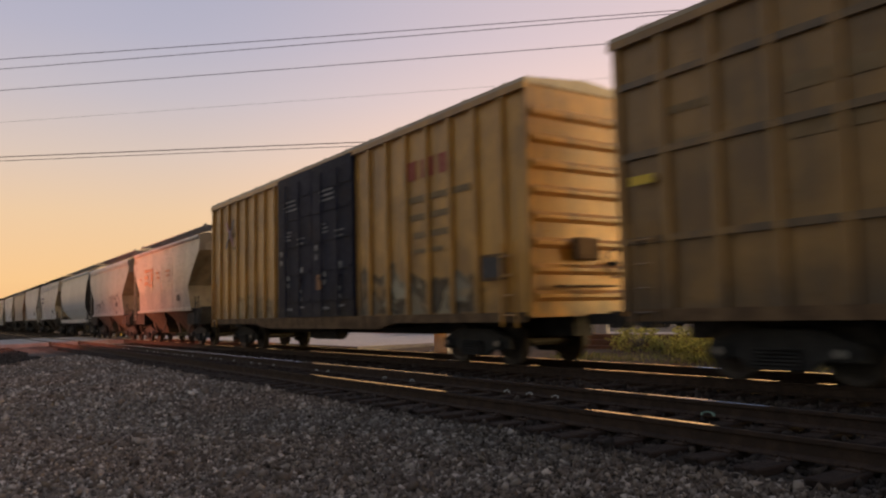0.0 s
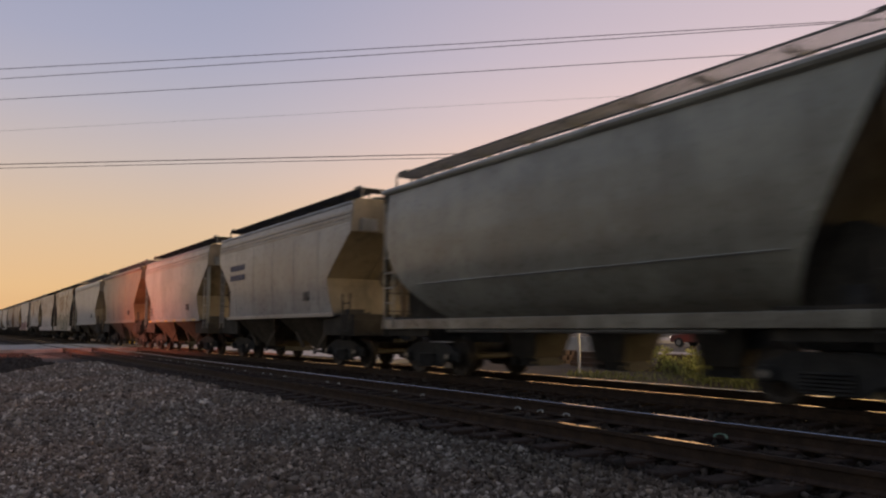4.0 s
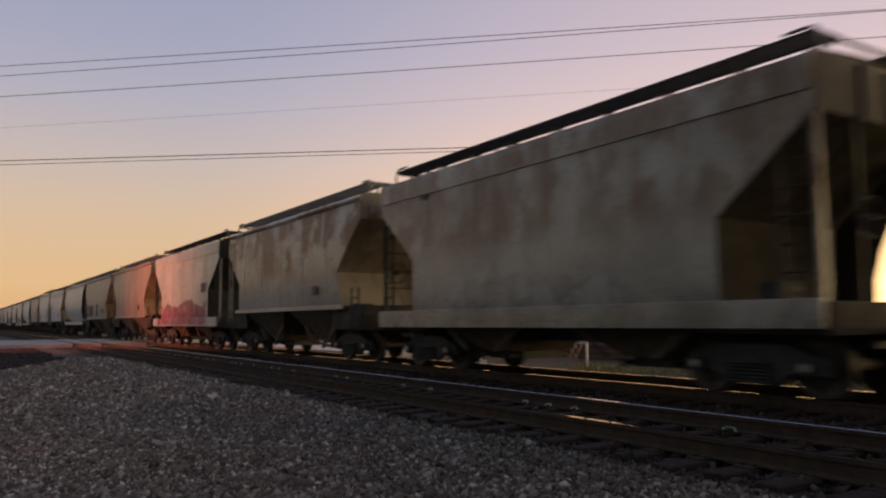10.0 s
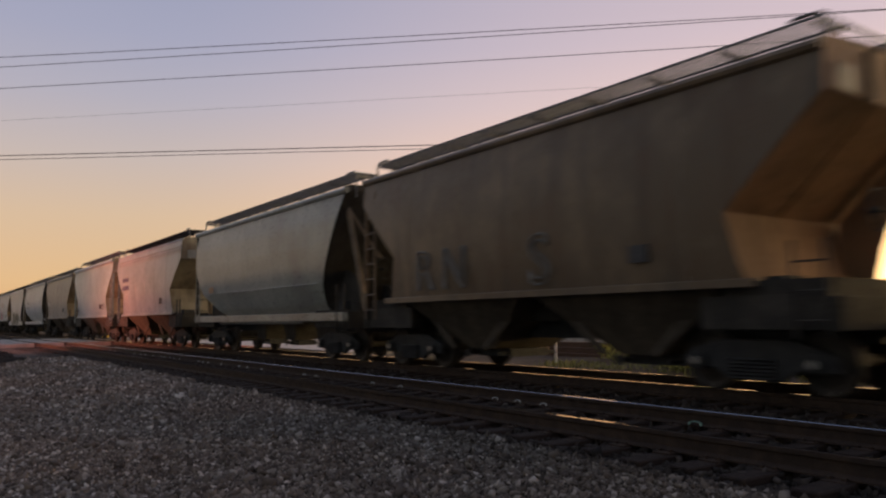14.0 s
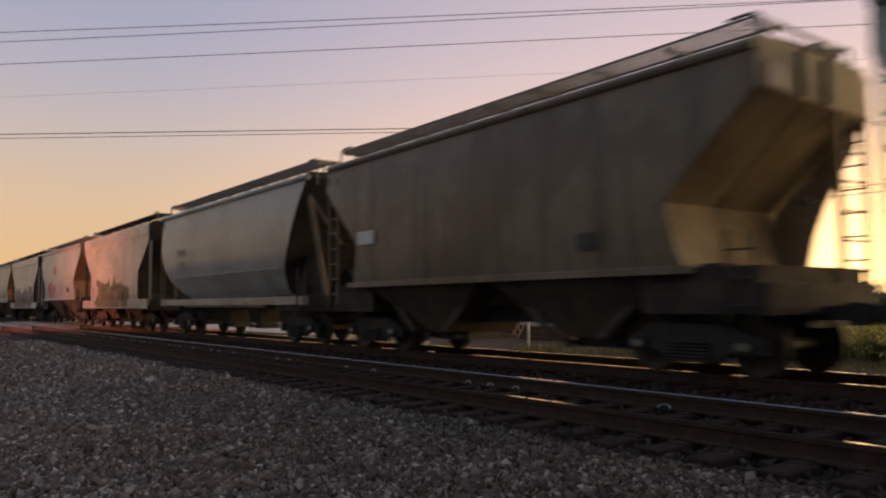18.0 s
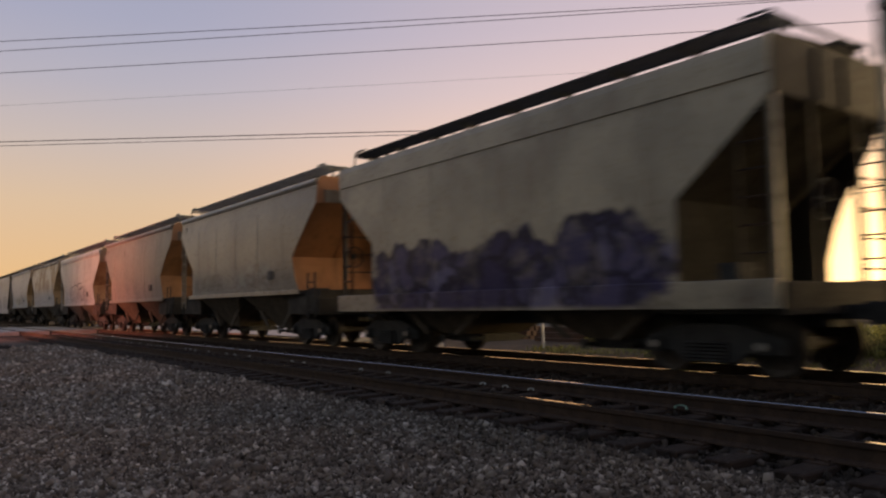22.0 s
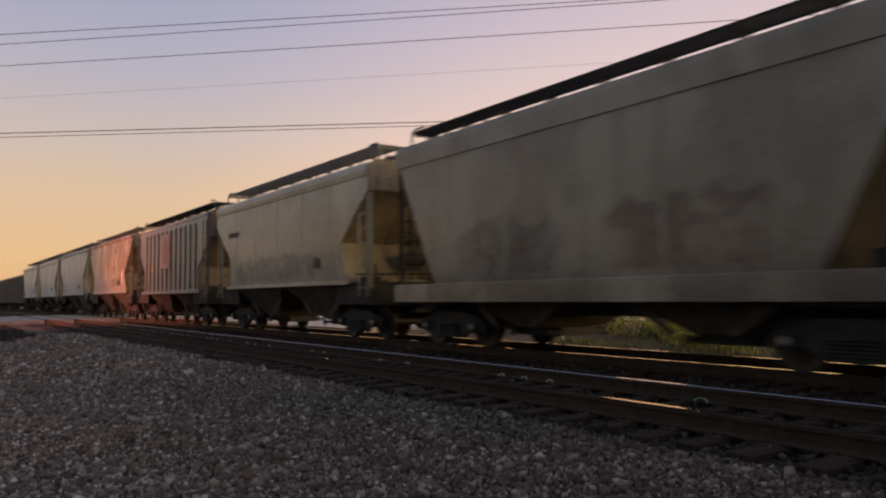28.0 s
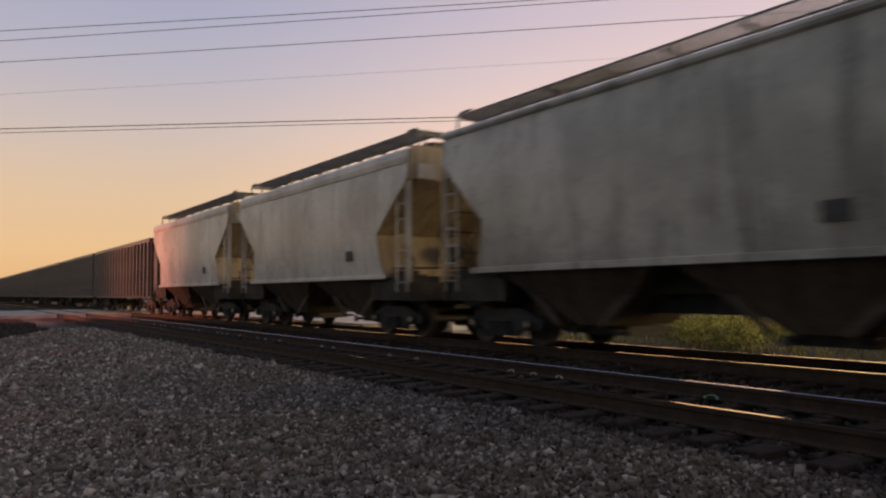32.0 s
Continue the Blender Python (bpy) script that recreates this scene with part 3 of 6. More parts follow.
# ---------------------------------------------------------------- tracks
RAIL_SEC = ((-0.07, -0.175), (0.07, -0.175), (0.07, -0.162), (0.012, -0.14), (0.009, -0.05), (0.036, -0.042), (0.036, -0.004), (-0.036, -0.004), (-0.036, -0.042), (-0.009, -0.05), (-0.012, -0.14), (-0.07, -0.162))
CROWN_SEC = ((-0.036, -0.012), (0.036, -0.012), (0.036, -0.006), (0.024, 0.0), (-0.024, 0.0), (-0.036, -0.006))
HEAD_SEC = ((-0.036, -0.012), (0.036, -0.012), (0.035, 0.0), (-0.035, 0.0))


def section(bm, pts, x0, x1, y):
    a = [bm.verts.new((x0, y + p, z)) for p, z in pts]
    b = [bm.verts.new((x1, y + p, z)) for p, z in pts]
    n = len(pts)
    for i in range(n):
        bm.faces.new((a[i], a[(i + 1) % n], b[(i + 1) % n], b[i]))
    bm.faces.new(a[::-1])
    bm.faces.new(b)


CLIPS = (-7.89, -8.43, -8.94, -11.61, -12.58, -15.02, -15.6, -18.09, -19.06, -19.64, -21.04, -22.18, -22.65, -23.09, -25.05, -25.7, -26.17, -26.8, -27.24, -28.3, -29.43, -30.02, -31.09, -34.41, -35.43)


def make_track(yc, head, label, clips):
    tr = thing("railway_track", label, "railway track", "railway tracks", at=(0, yc, 0))
    for s in (-1, 1):
        bm = bmesh.new()
        section(bm, RAIL_SEC, -420, 30, s * GAUGE / 2)
        r = part("rail", bm, RUST, tr, "rusty steel rail")
        bm = bmesh.new()
        crown = s > 0 or not clips
        cant = 0.0 if crown else 0.035          # the near rail leans in towards the track
        section(bm, [(q * 0.80, z + (0.001 if clips else 0.002) - cant * q) for q, z in (CROWN_SEC if crown else HEAD_SEC)], -420, 30, s * GAUGE / 2)
        part("rail_head", bm, head, r, "worn bright rail head")

    def tie(bm):
        box(bm, -0.115, 0.115, -1.30, 1.30, TIE_TOP - 0.18, TIE_TOP)
    tm = shared("tie", tie, bevel=0.012)

    def plate(bm):
        box(bm, -0.09, 0.09, -0.17, 0.17, TIE_TOP - 0.002, TIE_TOP + 0.012)
        for x in (-0.055, 0.055):
            for y in (-0.10, 0.10):
                box(bm, x - 0.014, x + 0.014, y - 0.02, y + 0.02, TIE_TOP + 0.012, TIE_TOP + 0.034)
    pm = shared("tie_plate", plate)
    rnd = random.Random(int(yc * 10))
    for i in range(84):
        x = 2.2 - i * 0.525 + rnd.uniform(-0.03, 0.03)
        if x < -46.5:
            continue
        t = part("tie", tm, TIE, tr)
        t.matrix_basis = pose(x, rnd.uniform(-0.05, 0.05), rnd.uniform(-0.008, 0.004), 0, rnd.uniform(-0.6, 0.6), rnd.uniform(-1.2, 1.2))
        if i < 60:
            for s in (-1, 1):
                q = part("tie_plate", pm, RUST, tr)
                q.location = (x, s * GAUGE / 2, 0)

    def far_ties(bm):
        for k in range(170):
            x = -63 - k * 0.525
            box(bm, x - 0.115, x + 0.115, -1.30, 1.30, TIE_TOP - 0.18, TIE_TOP)
    o = part("distant_timber", shared("far_ties", far_ties), TIE, tr)
    o["kind"] = "stuff"
    if clips:
        def clip(bm):
            # a bent spring clip that grips the foot of the rail
            pts = [(-0.055, 0, 0.0), (-0.05, 0.01, 0.035), (-0.02, 0.02, 0.05), (0.02, 0.02, 0.05), (0.05, 0.01, 0.035), (0.06, 0, 0.0)]
            for a, b in zip(pts, pts[1:]):
                rod(bm, a, b, 0.011, 6)
        cm = shared("rail_clip", clip)
        for x in CLIPS:
            c = part("rail_clip", cm, CLIP, tr, "pale bright spring clip")
            c.matrix_basis = pose(x, GAUGE / 2 - 0.085, TIE_TOP + 0.03) @ Matrix.Diagonal((1.05, 1.0, 0.62, 1))
        c = part("rail_clip", cm, GREENCLIP, tr, "green painted spring clip")
        c.matrix_basis = pose(-5.42, GAUGE / 2 - 0.10, TIE_TOP + 0.03) @ Matrix.Diagonal((1.4, 1.3, 0.7, 1))
    return tr


make_track(Y1, DULL, "empty railway track, rusty rails on dark timber ties", True)
make_track(Y2, SHINE, "railway track under the train, bright worn rail heads", False)

# ---------------------------------------------------------------- the train
SPEED, GAIN = 12.621, 0.005823
TRAIN = []       # (car, x at the start, wheelsets)


def at_time(x0, t):
    return x0 + SPEED * t + GAIN * t * t


WR = 0.42


def wheelset_mesh(bm):
    for s in (-1, 1):
        prof = [(0.10, 0.09), (0.16, 0.055), (0.33, 0.045), (0.37, 0.07), (WR, 0.07), (WR - 0.004, -0.02), (WR + 0.028, -0.035), (WR + 0.025, -0.06), (0.37, -0.065), (0.33, -0.035), (0.14, -0.03), (0.10, -0.07)]
        lathe(bm, [(r, -y * s * -1) for r, y in prof], s * 0.755, 28)
        for k in range(3):
            a = k * math.tau / 3
            box(bm, 0.20, 0.28, s * 0.80, s * 0.815, -0.03, 0.03, Matrix.Rotation(a, 4, "Y"))
    rod(bm, (0, -1.02, 0), (0, 1.02, 0), 0.085, 10)


def side_frame_mesh(bm):
    pts = [(-1.12, 0.50), (-1.12, 0.30), (-0.98, 0.30), (-0.62, 0.32), (-0.42, 0.17), (0.42, 0.17), (0.62, 0.32), (0.98, 0.30), (1.12, 0.30), (1.12, 0.50), (0.95, 0.58), (0.5, 0.72), (-0.5, 0.72), (-0.95, 0.58)]
    prism(bm, pts, -0.06, 0.06)
    for s in (-1, 1):
        rod(bm, (s * 0.865, -0.13, 0.42), (s * 0.865, 0.10, 0.42), 0.13, 12)
        rod(bm, (s * 0.865, -0.17, 0.42), (s * 0.865, -0.12, 0.42), 0.08, 8)


def springs_mesh(bm):
    zig = []
    for k in range(6):
        zig += [(-0.17, 0.20 + k * 0.05), (-0.13, 0.225 + k * 0.05)]
    section(bm, zig + [(0.0, 0.45), (0.0, 0.20)], -0.30, 0.30, 0)


def bolster_mesh(bm):
    box(bm, -0.2, 0.2, -1.05, 1.05, 0.45, 0.70)
    rod(bm, (0, 0, 0.68), (0, 0, 0.86), 0.18, 12)
    for s in (-1, 1):
        box(bm, s * 0.36 - 0.03, s * 0.36 + 0.03, -0.9, 0.9, 0.33, 0.42)
        for e in (-1, 1):
            box(bm, s * 0.40 - 0.05, s * 0.40 + 0.03, e * 0.66, e * 0.84, 0.28, 0.55)


def coupler_mesh(bm):
    box(bm, -0.55, 0.18, -0.09, 0.09, 0.76, 0.96)
    box(bm, 0.10, 0.36, -0.20, 0.16, 0.70, 1.00)
    box(bm, 0.30, 0.46, -0.16, -0.02, 0.72, 0.98)
    box(bm, 0.30, 0.42, 0.06, 0.18, 0.74, 0.96)
    for a, b in (((0.02, 0.28, 0.75), (0.20, 0.30, 0.45)), ((0.20, 0.30, 0.45), (0.42, 0.24, 0.38)), ((0.42, 0.24, 0.38), (0.55, 0.18, 0.5))):
        rod(bm, a, b, 0.025, 6)


def running_gear(car, half, wb=0.865):
    wheels = []
    for s in (-1, 1):
        tr = part("truck", shared("bolster", bolster_mesh), IRON, car, "grimy cast-iron two-axle truck")
        tr.location = (s * half, 0, 0)
        for e in (-1, 1):
            sf = part("side_frame", shared("side_frame", side_frame_mesh, bevel=0.02), IRON, tr)
            sf.matrix_basis = pose(0, e * 1.02, 0, 0, 0, 0 if e < 0 else 180)
            for q in (-0.865, 0.865):
                part("bearing_cap", shared("bearing_cap", lambda bm: rod(bm, (0, -0.18, 0.42), (0, -0.172, 0.42), 0.06, 10)), CAP, sf).location = (q, 0, 0)
            sp = part("spring_nest", shared("springs", springs_mesh), IRON, tr)
            sp.matrix_basis = pose(0, e * 1.02, 0, 0, 0, 0 if e < 0 else 180)
        for e in (-1, 1):
            w = part("wheelset", shared("wheelset", wheelset_mesh, True), WHEEL, car, "steel wheelset with worn treads")
            w.location = (s * half + e * wb, 0, WR)
            wheels.append(w)
    return wheels


def couplers(car, x):
    for s in (-1, 1):
        c = part("coupler", shared("coupler", coupler_mesh, bevel=0.015), IRON, car)
        c.matrix_basis = pose(s * x, 0, 0, 0, 0, 0 if s > 0 else 180)


# cross-sections of the hopper bodies: half width, height
SECTIONS = {
    "C": ((1.50, 1.50), (1.53, 1.75), (1.57, 2.3), (1.59, 2.9), (1.58, 3.4), (1.55, 3.85), (1.52, 4.12), (1.51, 4.30), (1.38, 4.42)),
    "G": ((1.50, 1.42), (1.54, 1.75), (1.58, 2.3), (1.60, 2.9), (1.59, 3.4), (1.56, 3.9), (1.54, 4.15), (1.51, 4.33), (1.38, 4.42)),
    "H": ((1.50, 1.42), (1.54, 1.75), (1.58, 2.3), (1.60, 2.9), (1.59, 3.4), (1.56, 3.9), (1.53, 4.20), (1.52, 4.40), (1.38, 4.50)),
    "L": ((1.50, 1.42), (1.54, 1.75), (1.58, 2.3), (1.60, 2.9), (1.59, 3.4), (1.57, 3.85), (1.56, 4.00), (1.53, 4.22), (1.38, 4.35)),
    "S": ((1.55, 1.28), (1.57, 1.5), (1.57, 2.4), (1.57, 3.4), (1.57, 3.95), (1.55, 4.32), (1.38, 4.41)),
    "A": ((0.98, 1.22), (1.22, 1.42), (1.49, 1.92), (1.57, 2.35), (1.60, 3.0), (1.58, 3.65), (1.52, 4.15), (1.50, 4.30), (1.34, 4.44)),
    "R": ((1.47, 1.40), (1.47, 2.4), (1.47, 3.4), (1.47, 4.10), (1.44, 4.30), (1.32, 4.38)),
}
SECTIONS["T"] = SECTIONS["S"]
LENGTH = {"C": 11.35, "G": 11.35, "H": 11.35, "L": 11.35, "S": 11.35, "T": 11.35, "A": 12.25, "R": 11.2}
CUT = {"C": (3.75, 2.42, 1.42), "G": (3.58, 2.42, 1.45), "H": (3.74, 2.42, 1.45), "L": (3.62, 2.42, 1.45), "S": (3.65, 2.45, 1.50), "T": (4.15, 1.30, 1.50), "A": (3.2, 1.3, 1.85), "R": (3.4, 2.3, 1.30)}
SILL = {"C": (1.40, 1.52), "G": (1.36, 1.46), "H": (1.36, 1.46), "L": (1.36, 1.46), "S": (0.92, 1.30), "T": (0.92, 1.30), "A": (1.02, 1.24), "R": (1.28, 1.42)}


def dense(kind):
    z1, z2, ret = CUT[kind]
    pts = list(SECTIONS[kind])
    out = []
    marks = [z1, z2]
    for (y0, a), (y1, b) in zip(pts, pts[1:]):
        out.append((y0, a))
        for z in sorted(m for m in marks if a < m < b):
            k = (z - a) / (b - a)
            out.append((y0 + (y1 - y0) * k, z))
    out.append(pts[-1])
    return out


def reach(kind, z, front=False):
    z1, z2, ret = CUT[kind]
    half = LENGTH[kind] / 2
    if kind == "A":
        if front:
            return half - 0.20 - 1.52 * max(0.0, min(1.0, (4.15 - z) / 2.75))
        return half - 0.28 - ret * max(0.0, min(1.0, (z1 - z) / (z1 - z2))) ** 2
    if z >= z1:
        return half - 0.02
    k = min(1.0, (z1 - z) / (z1 - z2))
    back = 0.26 * max(0.0, (z2 - z) / (z2 - 1.42)) ** 1.5 if kind in "CGHL" else 0.0
    return half - 0.02 - ret * k + back


def hull_mesh(kind):
    def make(bm):
        prof = dense(kind)
        if kind == "A":
            extra = []
            for (y0, a), (y1, b) in zip(prof, prof[1:]):
                extra += [(y0 + (y1 - y0) * k / 3, a + (b - a) * k / 3) for k in range(3)]
            prof = extra + [prof[-1]]
        roof = [(1.0, prof[-1][1] + 0.06), (0.5, prof[-1][1] + 0.10), (0.0, prof[-1][1] + 0.12)]
        ring = [(-y, z) for y, z in prof] + [(-y, z) for y, z in roof[:2]] + [(0, roof[2][1])] + [(y, z) for y, z in roof[1::-1]] + [(y, z) for y, z in prof[::-1]]
        st = 12
        rows = []
        for y, z in ring:
            a, b = -reach(kind, z), reach(kind, z, True)
            rows.append([bm.verts.new((a + (b - a) * i / st, y, z)) for i in range(st + 1)])
        for a, b in zip(rows, rows[1:]):
            for i in range(st):
                bm.faces.new((a[i], a[i + 1], b[i + 1], b[i]))
        # floor
        for i in range(st):
            bm.faces.new((rows[0][i], rows[-1][i], rows[-1][i + 1], rows[0][i + 1]))
    return shared("hull_" + kind, make, True)


def end_meshes(kind, front):
    """The end sheet, the slope sheet and the lower bulkhead of one end."""
    z1, z2, ret = CUT[kind]
    prof = dense(kind)
    width = lambda z: float(np.interp(z, [p[1] for p in prof], [p[0] for p in prof]))
    top = prof[-1][1] + 0.05

    def strip(zs, thick, inward=0.0):
        def make(bm):
            rows = []
            for z in zs:
                e, w = reach(kind, min(z, prof[-1][1]), front) - inward * (zs[0] - z), width(min(z, prof[-1][1])) - 0.004
                rows.append([bm.verts.new((e - d, s * w, z)) for d in (0.0, thick) for s in (-1, 1)])
            for a, b in zip(rows, rows[1:]):
                bm.faces.new((a[0], a[1], b[1], b[0]))
                bm.faces.new((a[2], a[3], b[3], b[2]))
                bm.faces.new((a[0], b[0], b[2], a[2]))
                bm.faces.new((a[1], a[3], b[3], b[1]))
            for r in (rows[0], rows[-1]):
                bm.faces.new((r[0], r[2], r[3], r[1]))
        return make
    lo = prof[0][1]
    n = 8 if kind == "A" else 1
    slope = [z1 + (z2 - z1) * i / n for i in range(n + 1)]
    return (shared("end_%s%d" % (kind, front), strip([top, prof[-1][1] - 0.1, z1], 0.02)), shared("slope_%s%d" % (kind, front), strip(slope, 0.02)), shared("bulk_%s%d" % (kind, front), strip([z2 + (lo - z2) * i / 4 for i in range(5)], 0.02, 0.3 if kind in "ST" else 0.0)))


def board_mesh(kind):
    """Roof walkways of open or close grating on both sides of the hatches."""
    L, zt = LENGTH[kind], SECTIONS[kind][-1][1] + {"H": 0.42, "L": 0.45}.get(kind, 0.37)
    close = kind in "STGR"
    y0, y1 = {"S": (0.66, 1.20), "T": (0.66, 1.20), "L": (0.46, 1.20)}.get(kind, (0.58, 1.20))

    def make(bm):
        e = L / 2 - 0.15
        gap, bar, deep = (0.05, 0.014, 0.028) if close else (0.050, 0.010, 0.016)
        n = int(2 * e / gap)
        for s in (-1, 1):
            a, b = sorted((s * y0, s * y1))
            for k in range(n + 1):
                x = -e + k * 2 * e / n
                box(bm, x - bar / 2, x + bar / 2, a, b, zt - deep, zt)
            for y in (a, b):
                box(bm, -e, e, y - 0.010, y + 0.010, zt - 0.030, zt + 0.004)
            for x in np.linspace(-e + 0.1, e - 0.1, 9):
                box(bm, x - 0.03, x + 0.03, a - 0.01, b + 0.01, zt - 0.10, zt - 0.046)
        # crossover at each end
        for s in (-1, 1):
            for x in (s * (e - 0.03), s * (e - 0.47)):
                box(bm, x - 0.02, x + 0.02, -y0, y0, zt - 0.05, zt)
    return make


def end_rail_mesh(bm):
    """Bent tube from the roof's end up to the walkway."""
    pts = [(0.0, 0.0, 4.15), (0.0, 0.0, 4.70), (-0.05, 0.0, 4.79), (-0.14, 0.0, 4.83), (-0.5, 0.0, 4.83)]
    for a, b in zip(pts, pts[1:]):
        rod(bm, a, b, 0.024, 6)


def bracket_mesh(bm):
    rod(bm, (0, 0, 4.38), (0, 0, 4.72), 0.026, 6)


def hatch_mesh(bm):
    box(bm, -1.10, 1.10, -0.32, 0.32, 4.42, 4.66)
    box(bm, -1.13, 1.13, -0.35, 0.35, 4.66, 4.71)
    for x in (-0.8, 0, 0.8):
        box(bm, x - 0.03, x + 0.03, -0.36, 0.36, 4.71, 4.745)


def end_ladder_mesh(bm):
    """Rungs across the end of the car, between the corner post and the end post."""
    for k in range(6):
        z = 1.45 + k * 0.43
        rod(bm, (0, -0.42, z), (0, 0.42, z), 0.016, 6)
    for y in (-0.42, 0.42):
        rod(bm, (0, y, 1.30), (0, y, 3.75), 0.013, 6)


def outlet_mesh(kind):
    top = SECTIONS[kind][0][1] + 0.02
    w = 0.55 if kind == "A" else SECTIONS[kind][0][0] - 0.03
    wide, foot, deep = (0.60, 0.24, 0.42) if kind == "A" else (2.05, 0.42, 0.78)

    def make(bm):
        a = [bm.verts.new(c) for c in ((-wide, -w, top), (wide, -w, top), (wide, w, top), (-wide, w, top))]
        b = [bm.verts.new(c) for c in ((-foot, -deep, 0.44), (foot, -deep, 0.44), (foot, deep, 0.44), (-foot, deep, 0.44))]
        for i in range(4):
            bm.faces.new((a[i], a[(i + 1) % 4], b[(i + 1) % 4], b[i]))
        bm.faces.new(b[::-1])
        bm.faces.new(a)
        for s in (-1, 1):
            # stiffening gussets on the sloping sides
            prism(bm, [(s * (wide - 0.05), top - 0.02), (s * (wide - 0.5), top - 0.02), (s * (foot + 0.02), 0.47), (s * (foot + 0.12), 0.42)], -w * 0.75 - 0.02, -w * 0.75 + 0.02)
    return make


def gate_mesh(bm):
    box(bm, -0.58, 0.58, -0.5, 0.5, 0.27, 0.43)
    rod(bm, (-0.5, -0.75, 0.34), (-0.5, 0.75, 0.34), 0.035, 8)
    rod(bm, (0.5, -0.75, 0.34), (0.5, 0.75, 0.34), 0.035, 8)
    rod(bm, (-0.5, -0.78, 0.34), (-0.5, -0.74, 0.34), 0.09, 8)


def ladder_mesh(z0, z1):
    def make(bm):
        for x in (0.0, 0.42):
            box(bm, x - 0.018, x + 0.018, -0.02, 0.02, z0, z1)
        n = int((z1 - z0) / 0.36)
        for k in range(n):
            z = z0 + 0.22 + k * 0.36
            rod(bm, (0, 0, z), (0.42, 0, z), 0.016, 6)
    return make


def end_frame(car, x, turned, mat):
    """Open underframe end: end sill, side beams, draft sill, body bolster, step grating."""
    base = part("end_sill", shared("end_sill", lambda bm: box(bm, -0.12, 0.02, -1.50, 1.50, 0.84, 1.26), bevel=0.01), mat, car)
    base.matrix_basis = pose(x, 0, 0, 0, 0, turned)
    for y in (-1.45, 1.39):
        part("side_beam", shared("side_beam", lambda bm: box(bm, -1.95, -0.12, 0.0, 0.06, 0.86, 1.30)), mat, base).location = (0, y, 0)
    part("draft_sill", shared("draft_sill", lambda bm: box(bm, -3.2, -0.13, -0.30, 0.30, 0.72, 1.0)), IRON, base)
    part("body_bolster", shared("body_bolster", lambda bm: box(bm, -1.50, -1.32, -1.38, 1.38, 0.84, 1.06)), IRON, base)
    part("step", shared("end_step", lambda bm: box(bm, -0.55, -0.13, -1.38, -0.4, 1.20, 1.25)), IRON, base)


def tank_mesh(bm):
    rod(bm, (0, -0.55, 0), (0, 0.55, 0), 0.26, 16)
    for y in (-0.35, 0.35):
        rod(bm, (0, y - 0.02, 0), (0, y + 0.02, 0), 0.275, 16)


def valve_mesh(bm):
    box(bm, -0.15, 0.15, -0.22, 0.22, -0.2, 0.2)
    rod(bm, (0.0, 0.0, 0.0), (0.0, 0.5, 0.12), 0.03, 6)
    rod(bm, (0.1, -0.1, -0.2), (0.1, -0.1, -0.5), 0.03, 6)


def brake_wheel_mesh(bm):
    n, m = 20, 6
    rings = []
    for i in range(n):
        a = i * math.tau / n
        rings.append([bm.verts.new((math.sin(j * math.tau / m) * 0.017, math.cos(a) * (0.27 + math.cos(j * math.tau / m) * 0.017), math.sin(a) * (0.27 + math.cos(j * math.tau / m) * 0.017))) for j in range(m)])
    for i in range(n):
        for j in range(m):
            bm.faces.new((rings[i][j], rings[(i + 1) % n][j], rings[(i + 1) % n][(j + 1) % m], rings[i][(j + 1) % m]))
    for i in range(5):
        a = i * math.tau / 5
        rod(bm, (0, 0, 0), (0, math.cos(a) * 0.265, math.sin(a) * 0.265), 0.011, 5)
    rod(bm, (-0.16, 0, 0), (0.03, 0, 0), 0.045, 8)


def bars(car, spec, side_y, material, name="lettering"):
    """Unreadable lettering as plain bars: x, z, width, height of each."""
    for x, z, w, h in spec:
        bm = bmesh.new()
        box(bm, x - w / 2, x + w / 2, side_y - 0.006, side_y, z - h / 2, z + h / 2)
        part(name, bm, material, car)


def bank(x, z, w, rows, step=0.2, h=0.11, gap=0.05):
    """A block of lettering in rows, broken into words."""
    out = []
    rnd = random.Random(int((x + z) * 100))
    for r in range(rows):
        a = x
        while a < x + w - 0.1:
            q = min(rnd.uniform(0.18, 0.5), x + w - a)
            out.append((a + q / 2, z - r * step, q, h))
            a += q + gap
    return out


# Frame dirt; its dark tone also paints the shade in the end recesses.
DIRT_SHADE = surface("dirty_shaded_steel", (0.032, 0.029, 0.026), (0.062, 0.054, 0.047), 2.0, (0.7, 0.9), relief=0.3, dist=0.006, spec=0.25)
TANBRACE = surface("dusty_tan_brace", (0.16, 0.12, 0.085), (0.27, 0.205, 0.145), 2.0, (0.6, 0.85), relief=0.2, dist=0.004)
# End paint with the shade of the open end bays put in.
SHADED_END = car_paint("shaded_dark_end", (0.055, 0.044, 0.036), 31, 0.4, 0.4, gain=0.5, rough=0.6, spec=0.2)


